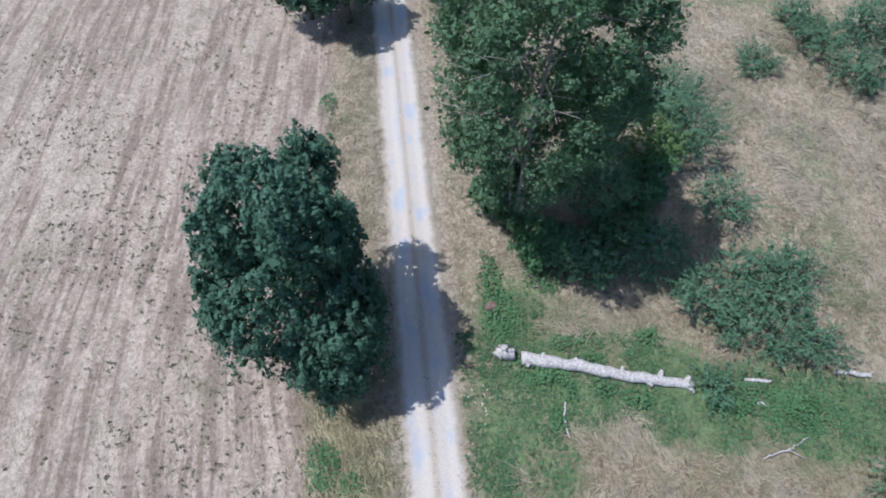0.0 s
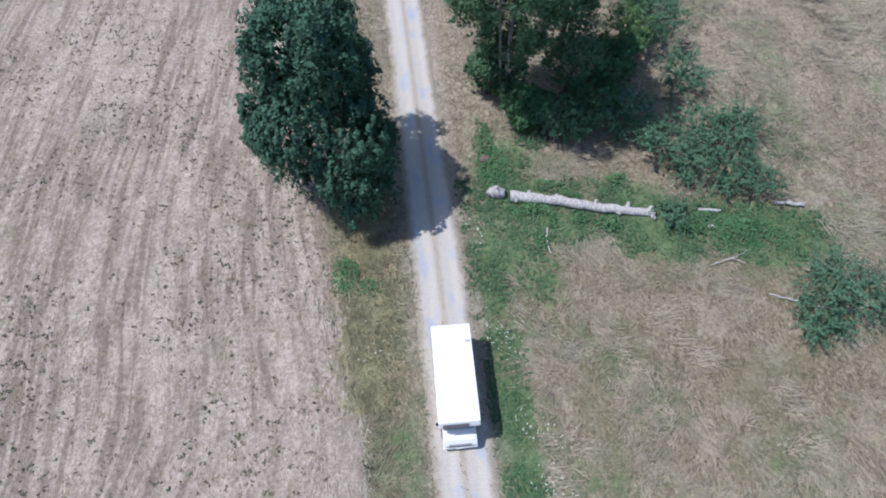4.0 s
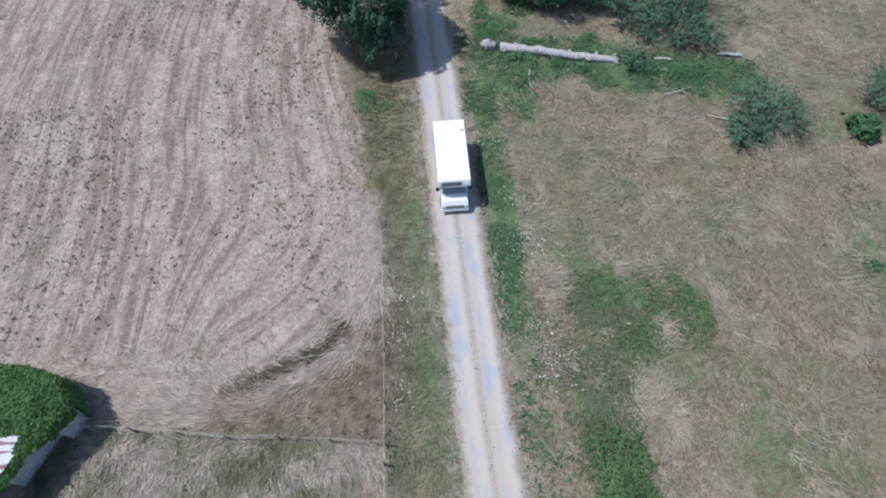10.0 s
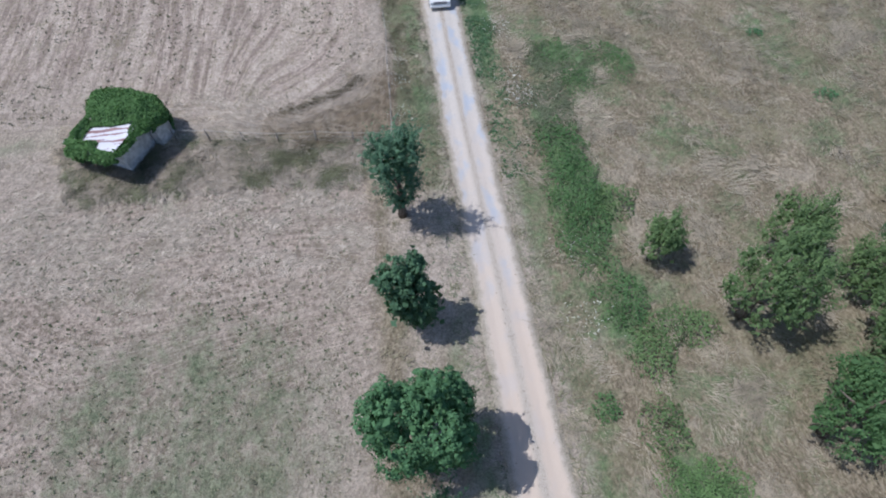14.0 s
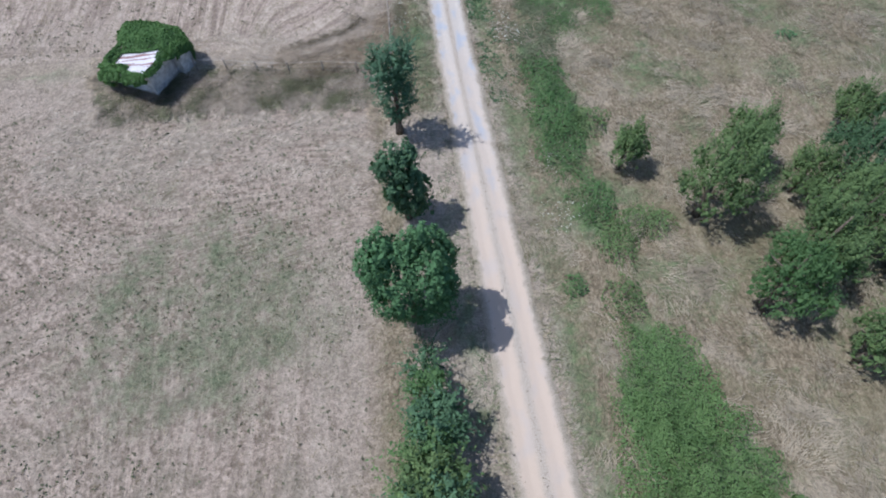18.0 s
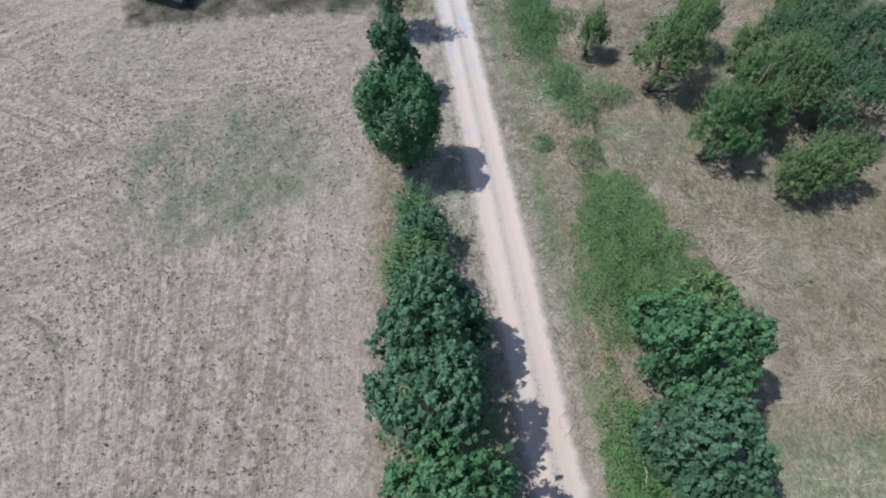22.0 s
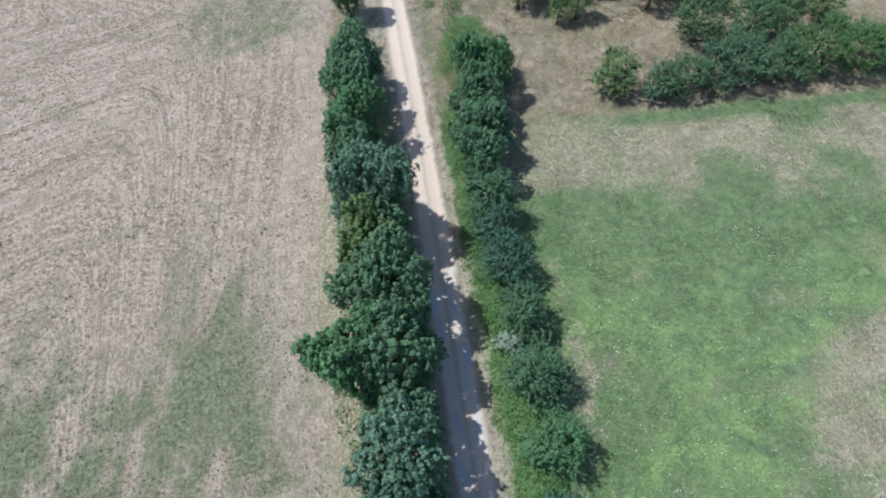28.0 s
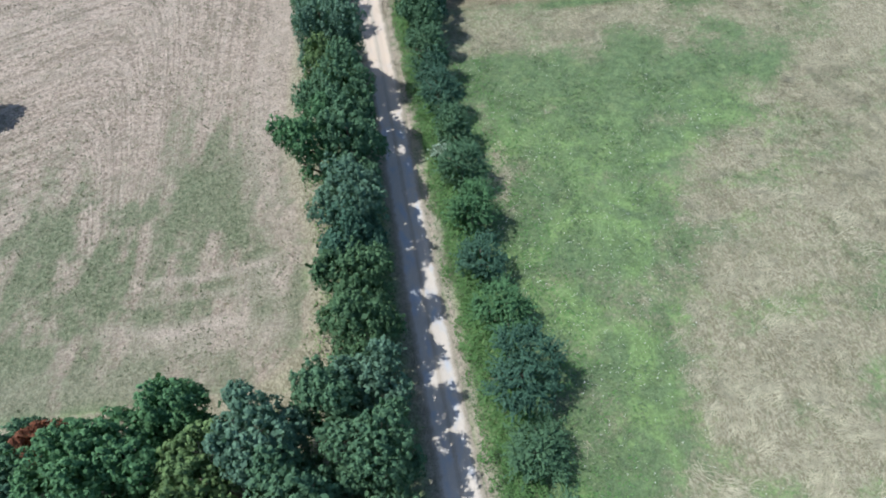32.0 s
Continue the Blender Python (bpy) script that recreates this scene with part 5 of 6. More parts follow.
def shed(x, y, turn):
    """Corner of the white walls at the origin; local x runs east along the low wall, local y north."""
    hut = empty("shed", pose(x, y, 0, 0, 0, turn))
    part("south_wall", box(-4.0, 0.0, 0.0, 0.24, -0.1, 2.55, 0.02), WALL, hut, "whitewashed rubble wall")
    part("east_wall", box(-0.24, 0.0, 0.24, 3.0, -0.1, 2.85, 0.02), WALL, hut, "whitewashed rubble wall")
    part("west_wall", box(-4.0, -3.76, 0.24, 3.0, -0.1, 2.4, 0.02), WALL, hut)
    for i in range(5):
        bm = bmesh.new()
        rows = []
        for x0, z0 in ((-4.3, 2.52), (0.36, 3.02)):
            rows.append([bm.verts.new((x0 + 0.04 * (i % 2), -0.72 + i * 0.80 + 0.85 * k / 32, z0 + 0.03 * math.sin(k * 1.18) + 0.014 * (i % 2))) for k in range(33)])
        low = [[bm.verts.new(v.co - Vector((0, 0, 0.012))) for v in row] for row in rows]
        for k in range(32):
            bm.faces.new((rows[0][k + 1], rows[0][k], rows[1][k], rows[1][k + 1]))
            bm.faces.new((low[0][k], low[0][k + 1], low[1][k + 1], low[1][k]))
        part("roof_sheet", bm, IRON, hut, "white corrugated sheet with rust bands", smooth=True)
    # wider block behind, overgrown
    part("main_wall", box(-3.8, 0.75, 3.05, 3.27, -0.1, 2.7, 0.02), WALL, hut)
    part("main_wall", box(-3.8, 0.5, 4.5, 4.7, -0.1, 2.7, 0.02), WALL, hut)
    part("gable_wall", box(0.53, 0.75, 3.27, 4.5, -0.1, 2.7, 0.02), WALL, hut)
    part("gable_wall", box(-4.0, -3.8, 3.05, 4.7, -0.1, 2.7, 0.02), WALL, hut)
    part("main_roof", box(-4.0, 0.85, 3.05, 4.7, 2.72, 2.82, 0.01), DARK, hut)
    # ivy: leaves over the roof and down the walls, with bare roof sheets left open
    q = np.random.default_rng(5)
    pos, nrm = [], []
    rim = ((-4.7, -0.7), (-3.2, -1.0), (-0.2, -1.0), (0.60, -0.70), (0.58, 1.7), (0.95, 2.7), (1.05, 4.4), (-0.5, 5.4), (-3.1, 5.2), (-5.0, 4.3), (-4.6, 1.6))
    bare = ((-3.1, 1.15), (-1.5, 1.6), (0.0, 2.4), (0.36, 1.0), (0.26, -0.62), (-1.3, -0.60), (-1.35, -0.1), (-1.85, 0.1), (-2.9, -0.25))

    def within(loop, a, b):
        hit = False
        for (ax, ay), (bx, by) in zip(loop, loop[1:] + loop[:1]):
            if (ay > b) != (by > b) and a < ax + (b - ay) * (bx - ax) / (by - ay):
                hit = not hit
        return hit

    def rim_gap(loop, a, b):
        best = 9.0
        for (ax, ay), (bx, by) in zip(loop, loop[1:] + loop[:1]):
            k = max(0.0, min(1.0, ((a - ax) * (bx - ax) + (b - ay) * (by - ay)) / ((bx - ax) ** 2 + (by - ay) ** 2)))
            best = min(best, math.hypot(a - ax - k * (bx - ax), b - ay - k * (by - ay)))
        return best

    def heap(a, b):
        roof = 2.60 + 0.11 * (a + 4.0)
        main = float(ramp(b, 1.4, 3.2))
        west = float(ramp(-a, 3.6, 4.8))
        z = roof * (1 - main) + 3.15 * main - 0.8 * west * (1 - main)
        swell = min(float(ramp(rim_gap(rim, a, b), 0.0, 1.2)), float(ramp(rim_gap(bare, a, b), 0.0, 0.9)) + 0.25)
        return z - 0.25 + 0.75 * swell + 0.40 * (float(fuzz(a * 2, b * 2, 1.6)) - 0.3)

    made = 0
    while made < 10500:
        a, b = q.uniform(-5.2, 1.9), q.uniform(-1.1, 5.6)
        if within(rim, a, b) and not within(bare, a, b):
            z = max(heap(a, b), 2.60 + 0.11 * (a + 4.0) if -4.2 < a < 0.3 and b < 3 else 0)
            e = 0.25
            pos.append((a, b, z - 0.2 * q.random() ** 2 + 0.06))
            nrm.append((-(heap(a + e, b) - z) / e, -(heap(a, b + e) - z) / e, 1))
            made += 1
    for (ax, ay), (bx, by), down, many in zip(rim, rim[1:] + rim[:1], (0.9, 1.85, 2.1, 2.62, 2.4, 1.9, 0.6, 0.1, 0.1, 0.1, 0.1), (700, 800, 350, 500, 500, 700, 900, 900, 1000, 1000, 900)):
        n_out = Vector((by - ay, ax - bx, 0)).normalized()
        for _ in range(many):
            k = q.random()
            a, b = ax + k * (bx - ax), ay + k * (by - ay)
            top_z = heap(a, b) + 0.1
            low_z = min(top_z - 0.1, down + 0.7 * (float(fuzz(a * 3, b * 3, 1.5)) - 0.4))
            z = q.uniform(low_z, top_z)
            bulge = 0.20 * math.sin(math.pi * min(1.0, max(0.0, (z - low_z) / (top_z - low_z + 0.01)))) + q.normal(0, 0.08)
            pos.append((a + n_out.x * bulge, b + n_out.y * bulge, z))
            nrm.append((n_out.x, n_out.y, 0.6))
    pos, nrm = np.array(pos), unit(np.array(nrm, float) + 0.5 * q.normal(size=(len(pos), 3)))
    v, f = leaf_quads(pos, nrm, 0.20, 0.78, q)
    solid("ivy", v, f, LEAF_IVY, hut, "dense green ivy over roof and walls", values={"tone": np.repeat(fuzz(pos[:, 0] * 2, pos[:, 1] * 2, 0.8), 4)})
    tagged(hut, "ruined white-walled shed with a rusty tin roof overgrown by ivy", "shed")


shed(-25.0, -22.7, -25)

# ---- fences ----
WIRE = paint("grey_fence_wire", (0.50, 0.48, 0.45), 0.6, 0.4, 0.1, 6.0)


def fence(points, step, label, strands):
    top = empty("fence", pose(points[0][0], points[0][1], 0))
    o = np.array((*points[0], 0.0))
    q = np.random.default_rng(int(abs(points[0][1]) * 10))
    run = []
    for (ax, ay), (bx, by) in zip(points[:-1], points[1:]):
        n = max(1, round(math.hypot(bx - ax, by - ay) / step))
        run += [(ax + (bx - ax) * i / n, ay + (by - ay) * i / n) for i in range(n)]
    run.append(points[-1])
    tops = []
    for px, py in run:
        lean = q.normal(0, 0.05, 2)
        h = q.uniform(1.15, 1.35)
        b = np.array((px, py, -0.2)) - o
        e = np.array((px + lean[0], py + lean[1], h)) - o
        tube_part("post", [([b, (b + e) / 2, e], [0.060, 0.056, 0.048], 7)], POST, top)
        tops.append((b, e))
    for z, r in strands:
        path = []
        for (b0, e0), (b1, e1) in zip(tops[:-1], tops[1:]):
            p, s = b0 + (e0 - b0) * z, b1 + (e1 - b1) * z
            path += [p, (p + s) / 2 - (0, 0, 0.05)]
        path.append(tops[-1][0] + (tops[-1][1] - tops[-1][0]) * z)
        tube_part("wire", [(path, [r] * len(path), 5)], WIRE, top)
    tagged(top, label, "fence")


fence([(-22.2, -19.75), (-14, -20.7), (-5.05, -21.6)], 2.9, "old post and wire fence running from the shed to the track", ((0.93, 0.013), (0.62, 0.008), (0.35, 0.008)))
fence([(-5.35, -6.5), (-5.1, -16), (-5.0, -26.0)], 3.3, "old post and wire fence along the weedy ditch", ((0.9, 0.010), (0.55, 0.010)))

# ---- fallen trunk and dead wood ----
def fallen(points, radii, name, label, category, stubs=(), sides=12, wood=DEADWOOD):
    q = np.random.default_rng(len(points) * 7 + len(stubs))
    o = np.array((points[0][0], points[0][1], 0.0))
    top = empty(name, pose(o[0], o[1], 0))
    pts = np.array(points, float)
    n = 26
    k = np.linspace(0, len(pts) - 1, n)
    fine = np.stack([np.interp(k, range(len(pts)), pts[:, i]) for i in range(3)], 1) - o
    rr = np.interp(k, np.linspace(0, len(pts) - 1, len(radii)), radii) * (1 + 0.055 * q.normal(size=n))
    fine[:, :2] += 0.03 * q.normal(size=(n, 2))
    tube_part("bole", [(fine, rr, sides)], wood, top)
    for s, dx, dy, dz, r in stubs:
        p = np.array([np.interp(s * (n - 1), range(n), fine[:, i]) for i in range(3)])
        e = p + (dx, dy, dz)
        tube_part("broken_branch", [([p, (p + e) / 2, e], [r * 1.2, r, r * 0.75], 8)], wood, top)
    tagged(top, label, category)


fallen([(5.0, 11.05, 0.36), (8.2, 10.4, 0.34), (11.6, 9.45, 0.31), (14.8, 8.85, 0.27)], [0.40, 0.36, 0.33, 0.27], "fallen_trunk", "bleached fallen tree trunk lying in green grass", "log",
       ((0.12, 0.15, 0.45, 0.25, 0.15), (0.34, -0.1, 0.42, 0.2, 0.13), (0.58, 0.2, 0.46, 0.2, 0.14), (0.80, 0.25, 0.55, 0.15, 0.17), (0.72, 0.25, -0.55, 0.0, 0.16), (0.95, 0.35, 0.38, 0.25, 0.17), (0.97, 0.25, -0.5, -0.05, 0.17), (0.05, -0.2, -0.5, 0.0, 0.16), (0.22, 0.3, -0.4, 0.1, 0.12)))
fallen([(3.6, 11.55, 0.30), (4.0, 11.45, 0.36), (4.45, 11.3, 0.28)], [0.40, 0.48, 0.34], "log_end", "short bleached log end beside the fallen trunk", "log", ((0.5, 0.1, 0.3, 0.2, 0.12),))
fallen([(23.4, 9.15, 0.15), (24.5, 8.95, 0.22), (25.4, 8.75, 0.20)], [0.10, 0.14, 0.13], "dead_branch", "bleached dead branch on the grass", "branch", ((0.9, 0.4, 0.1, 0.1, 0.04),), 8)
fallen([(7.2, 8.3, 0.12), (6.95, 7.3, 0.18), (7.1, 6.3, 0.06)], [0.05, 0.06, 0.03], "dead_branch", "thin pale dead branch in weeds", "branch", (), 6)
fallen([(18.0, 9.0, 0.12), (18.8, 8.9, 0.15), (19.5, 8.8, 0.1)], [0.09, 0.12, 0.08], "log_piece", "short bleached piece of wood in green grass", "log", (), 8)
fallen([(18.3, 7.55, 0.12), (18.8, 7.45, 0.14)], [0.14, 0.12], "log_piece", "short bleached piece of wood in green grass", "log", (), 8)
fallen([(20.6, 2.2, 0.10), (22.5, 1.3, 0.35), (24.5, 0.6, 0.30), (26.6, 0.9, 0.20)], [0.05, 0.06, 0.05, 0.03], "dead_branch", "long thin dead branch under a shrub", "branch", ((0.4, -0.7, 0.6, 0.2, 0.03),), 6)
fallen([(17.5, 4.6, 0.1), (19.0, 4.9, 0.25), (20.6, 5.6, 0.1)], [0.04, 0.04, 0.02], "dead_branch", "thin grey dead branch in green grass", "branch", ((0.5, 0.7, -0.5, 0.1, 0.02),), 6)
fallen([(8.7, -66.2, 0.1), (8.4, -68.0, 0.9), (8.2, -69.8, 0.2)], [0.04, 0.04, 0.02], "dead_branch", "thin pale dead branch leaning in the hedge", "branch", (), 6)

# brown stump and the mineral lump by the verge
bm = bmesh.new()
bmesh.ops.create_icosphere(bm, subdivisions=3, radius=0.5)
for v in bm.verts:
    v.co = Vector((v.co.x * 0.9, v.co.y * 0.65, v.co.z * 0.7)) * (1 + 0.35 * noise.noise(v.co * 3.0))
stump = part("tree_stump", bm, paint("rotten_brown_wood", (0.145, 0.105, 0.085), 0.95, 0, 0.4, 5.0), None, "", smooth=True)
stump.matrix_world = pose(3.55, 14.6, 0.18)
tagged(stump, "weathered brown stump among weeds", "stump")

# ---- grasses, weeds, clods and flowers ----
def grass_material():
    m, t, b = material("grass_blades", 0.8)
    g = t.nodes.new("ShaderNodeNewGeometry")
    k = g.outputs["Random Per Island"]
    sweep = span(t, noisy(t, 0.7, 4, 0.6, None, 1.8), 0.40, 0.62)
    dry = mix(t, calc(t, "ADD", calc(t, "MULTIPLY", k, 0.35), calc(t, "MULTIPLY", sweep, 0.65)), (0.166, 0.136, 0.088), (0.306, 0.258, 0.178))
    dry = mix(t, span(t, noisy(t, 0.33, 4, 0.6, None, 1.0), 0.48, 0.66, 0, 0.55), dry, mix(t, k, (0.270, 0.236, 0.168), (0.352, 0.312, 0.232)))
    dry = mix(t, span(t, noisy(t, 0.16, 4), 0.52, 0.68, 0, 0.6), dry, (0.188, 0.170, 0.100))
    xyz = t.nodes.new("ShaderNodeSeparateXYZ")
    t.links.new(place(t), xyz.inputs[0])
    dry = mix(t, span(t, xyz.outputs[1], 4.0, 22.0, 0, 0.6), dry, mix(t, sweep, (0.245, 0.205, 0.146), (0.385, 0.330, 0.252)))
    dry = mix(t, calc(t, "MULTIPLY", calc(t, "MULTIPLY", span(t, xyz.outputs[1], -64.0, -70.0), span(t, xyz.outputs[0], 6.0, 9.0)), 0.7), dry, mix(t, sweep, (0.216, 0.204, 0.136), (0.326, 0.306, 0.220)))
    lush = mix(t, k, (0.062, 0.106, 0.056), (0.142, 0.208, 0.100))
    t.links.new(mix(t, value_of(t, "green"), dry, lush), b.inputs["Base Color"])
    return m


GRASS = grass_material()
ROUGH = paint("rough_dry_grass", (0.375, 0.318, 0.235), 0.9, 0, 0.45, 1.2)
HAY = paint("pale_dry_hay", (0.425, 0.370, 0.305), 0.9, 0, 0.25, 2.0)


def grass(name, n, x0, x1, y0, y1, chance, length, lay, width, per, label, category="grass", seed=1, angle=None, green=None, mat=None, spread=0.22):
    """Tufts of blades scattered over a rectangle where chance(x, y) allows; lay: how far the blades lean over."""
    q = np.random.default_rng(seed)
    cx, cy = q.uniform(x0, x1, n), q.uniform(y0, y1, n)
    ok = q.random(n) < chance(cx, cy)
    cx, cy = cx[ok], cy[ok]
    n = len(cx)
    way = (2 * math.pi * 1.6 * fuzz(cx, cy, 3.2, 2) + 0.8) if angle is None else angle(cx, cy)
    gr = greenness(cx, cy) if green is None else green(cx, cy)
    gr = np.clip(np.where(south_field(cx, cy) > 0, 0.5 * gr, gr) + q.normal(0, 0.14, n), 0, 1)
    size = q.uniform(0.6, 1.3, n)
    bx = np.repeat(cx, per) + q.normal(0, spread, n * per)
    by = np.repeat(cy, per) + q.normal(0, spread, n * per)
    a = np.repeat(way, per) + q.normal(0, 0.5, n * per)
    L = length * np.repeat(size, per) * q.uniform(0.6, 1.25, n * per)
    tilt = np.clip(lay + q.normal(0, 0.22, n * per), 0.05, 1.5)
    d = np.stack([np.cos(a) * np.sin(tilt), np.sin(a) * np.sin(tilt), np.cos(tilt)], 1)
    side = np.stack([-np.sin(a), np.cos(a), np.zeros(n * per)], 1) * (width * q.uniform(0.6, 1.3, n * per))[:, None]
    p = np.stack([bx, by, np.full(n * per, 0.0)], 1)
    tip = p + d * L[:, None]
    v = np.stack([p - side, p + side, tip], 1).reshape(-1, 3)
    ob = solid(name, v, np.arange(len(v)).reshape(-1, 3), mat or GRASS, values={"green": np.repeat(np.repeat(gr, per), 3)})
    return tagged(ob, label, category, kind="stuff")


def off_road(x, y, gap=1.75):
    return (np.abs(x - road_x(y)) > gap)


def wild_ground(x, y):
    return off_road(x, y) & (north_field(x, y) < 0.2) & (south_field(x, y) < 0.2)


grass("meadow_grass", 46000, 1, 62, -67, 50, lambda x, y: wild_ground(x, y) * (x - road_x(y) > 1.7) * (0.35 + 0.65 * fuzz(x, y, 3.0)), 0.50, 1.28, 0.030, 7, "long dry summer grass lying in the meadow", seed=11)
LODGED = paint("lodged_pale_grass", (0.334, 0.291, 0.220), 0.9, 0, 0.22, 0.8)
grass("lodged_grass", 26000, 4, 60, -66, 40, lambda x, y: wild_ground(x, y) * ramp(fuzz(x * 0.8 + 11, y + 0.4 * x, 2.0, 3), 0.50, 0.60) * (greenness(x, y) < 0.5), 1.05, 1.36, 0.022, 11, "pale lodged grass lying in sweeps across the meadow", seed=51,
      angle=lambda x, y: 2 * math.pi * 1.3 * fuzz(x, y, 6.0, 2) + 0.5, mat=LODGED, spread=0.30)
SWEPT_DRY = paint("swept_drying_grass", (0.345, 0.325, 0.232), 0.9, 0, 0.25, 0.8)
grass("drying_sweeps", 20000, 14, 64, -140, -68, lambda x, y: wild_ground(x, y) * ramp(fuzz(x + 0.5 * y + 31, y - 0.3 * x, 2.2, 3), 0.50, 0.60) * (1 - ramp(greenness(x, y), 0.30, 0.62)), 0.95, 1.36, 0.024, 9, "pale drying grass lying in sweeps over the meadow", seed=52,
      angle=lambda x, y: 2 * math.pi * 1.2 * fuzz(x, y, 6.0, 2) + 0.9, mat=SWEPT_DRY, spread=0.30)
grass("lush_meadow_grass", 26000, 5, 64, -142, -66, lambda x, y: wild_ground(x, y) * (x - road_x(y) > 2.0) * (0.45 + 0.55 * fuzz(x, y, 3.0)), 0.27, 1.12, 0.040, 6, "green summer grass with drying patches", seed=12)
grass("verge_grass", 15000, -12, 1.5, -62, 54, lambda x, y: wild_ground(x, y) * (x < road_x(y)) * (1 - 0.75 * ramp(-y, 25, 28)), 0.40, 1.18, 0.024, 8, "mixed dry and green verge grass beside the track", seed=13)
grass("track_edge_grass", 16000, -6, 12, -140, 52, lambda x, y: (np.abs(np.abs(x - road_x(y)) - 1.78) < 0.30) * 1.0, 0.20, 0.7, 0.022, 6, "short grass fringing the track", seed=14, spread=0.12)
grass("rough_strip_grass", 7000, -32, -5, -27, -15, lambda x, y: wild_ground(x, y) * 1.0, 0.55, 1.30, 0.026, 8, "long rough grass along the fence", seed=15, mat=ROUGH)
grass("mown_grass", 34000, -62, -4, -118, -18, lambda x, y: (south_field(x, y) > 0) * (0.15 + 0.85 * fuzz(x, y, 2.2)), 0.17, 0.95, 0.034, 4, "short mown grass in faint lanes", seed=16)
grass("straw_litter", 36000, -62, -5, -18, 52, lambda x, y: (north_field(x, y) > 0) * (0.25 + 0.75 * fuzz(x * 4, y * 0.25, 3.0)), 0.26, 1.45, 0.022, 5, "cut straw lying in rows on the stubble", "straw", seed=17,
      angle=lambda x, y: 1.6 + 0 * x, green=lambda x, y: 0 * x)


def swirl(x, y):
    e = 0.3
    gx_, gy_ = north_field(x + e, y) - north_field(x - e, y), north_field(x, y + e) - north_field(x, y - e)
    return np.arctan2(gy_, gx_) + math.pi / 2


grass("hay_windrow", 16000, -26, -5, -21, 6, lambda x, y: (along(x, y, HAY_BAND, 0.6) + 0.10 * (np.abs(north_field(x, y)) < 3)) * (0.5 + 0.5 * fuzz(x, y, 2.5)), 0.85, 1.42, 0.024, 9, "raked dry hay swept round the field corner", "hay", seed=18,
      angle=swirl, green=lambda x, y: 0 * x, mat=HAY)
BROWN_HAY = paint("brown_rotting_hay", (0.088, 0.074, 0.046), 0.95, 0, 0.35, 3.0)
grass("dark_hay", 14000, -20, -5, -21, 4, lambda x, y: np.clip(1.3 * furrow(x, y, 0.36), 0, 1), 0.60, 1.25, 0.028, 10, "dark brown rotting hay in the swept furrows", "hay", seed=38,
      angle=swirl, green=lambda x, y: 0 * x, mat=BROWN_HAY)
grass("pale_fence_grass", 6000, -30, -6, -25.4, -20.2, lambda x, y: (1 - ramp(fuzz(x * 1.3, y, 1.5, 3), 0.44, 0.60)) * ramp(y + 2.4 * (fuzz(x, y, 2.0) - 0.5), -25.4, -23.6), 0.8, 1.3, 0.028, 9, "pale dry grass tufts along the fence", seed=43, angle=lambda x, y: -1.4 + 1.2 * (fuzz(x, y, 2.0) - 0.5), mat=HAY)
FENCE_GRASS = paint("fence_side_grass", (0.178, 0.188, 0.112), 0.9, 0, 0.35, 0.8)
grass("fence_grass", 6500, -31, -6, -26.5, -19.8, lambda x, y: ramp(fuzz(x * 1.3, y, 1.5, 3), 0.42, 0.58) * ramp(y + 2.4 * (fuzz(x, y, 2.0) - 0.5), -25.6, -23.4) * ramp(-x, 6, 8) * (1 - ramp(-x, 27, 31)), 0.80, 1.22, 0.028, 9, "tall green grass along the fence", seed=41, angle=lambda x, y: -1.5 + 1.4 * (fuzz(x, y, 1.2) - 0.5), mat=FENCE_GRASS)
GOLDEN = paint("golden_brown_hay", (0.228, 0.182, 0.128), 0.9, 0, 0.40, 1.6)
grass("golden_hay", 7000, -18, -5.4, -21.6, -14, lambda x, y: (north_field(x, y) < 0.9) * (x < road_x(y) - 5.0) * ramp(x, -17.5, -14.0) * ramp(fuzz(x + 0.6 * y, 2.2 * y - 0.9 * x, 1.6, 3), 0.36, 0.56), 1.0, 1.40, 0.026, 9, "golden brown hay raked together between field and fence", "hay", seed=44, angle=lambda x, y: 0.42 + 0.5 * (fuzz(x, y, 2.0) - 0.5) + 0.05 * (x + 10), green=lambda x, y: 0 * x, mat=GOLDEN)
SWEPT = paint("swept_pale_hay", (0.470, 0.405, 0.330), 0.9, 0, 0.30, 1.5)
grass("swept_hay", 3600, -19, -5.2, -21.4, -9, lambda x, y: np.clip(along(x, y, HAY_BAND, 0.55) + 0.28 * (np.abs(north_field(x, y) + 0.8) < 2.2) * ramp(fuzz(x + 0.5 * y + 20, 2.2 * y - 0.9 * x, 1.2, 3), 0.46, 0.60), 0, 1) * (1 - np.clip(1.6 * furrow(x, y, 0.8), 0, 1)), 1.9, 1.44, 0.020, 12, "long pale hay strands swept round the field corner", "hay", seed=61, angle=lambda x, y: swirl(x, y) + 0.5 * (fuzz(x, y, 2.0) - 0.5), green=lambda x, y: 0 * x, mat=SWEPT, spread=0.30)
grass("hay_swath", 9000, -34, -7, -36, -23.5, lambda x, y: (south_field(x, y) > -0.6) * ramp(fuzz(x * 0.45 + 5, y + 0.02 * (x + 12) ** 2 * 0.3, 1.3), 0.46, 0.62) * (1 - ramp(-y, 30, 36)), 0.50, 1.45, 0.018, 8, "pale cut hay lying in swaths on the mown field", "hay", seed=42,
      angle=lambda x, y: 0.25 + 0.9 * (fuzz(x, y, 2.5) - 0.5), green=lambda x, y: 0 * x, mat=HAY)
TALL = paint("tall_straw_grass", (0.290, 0.262, 0.160), 0.9, 0, 0.40, 0.9)
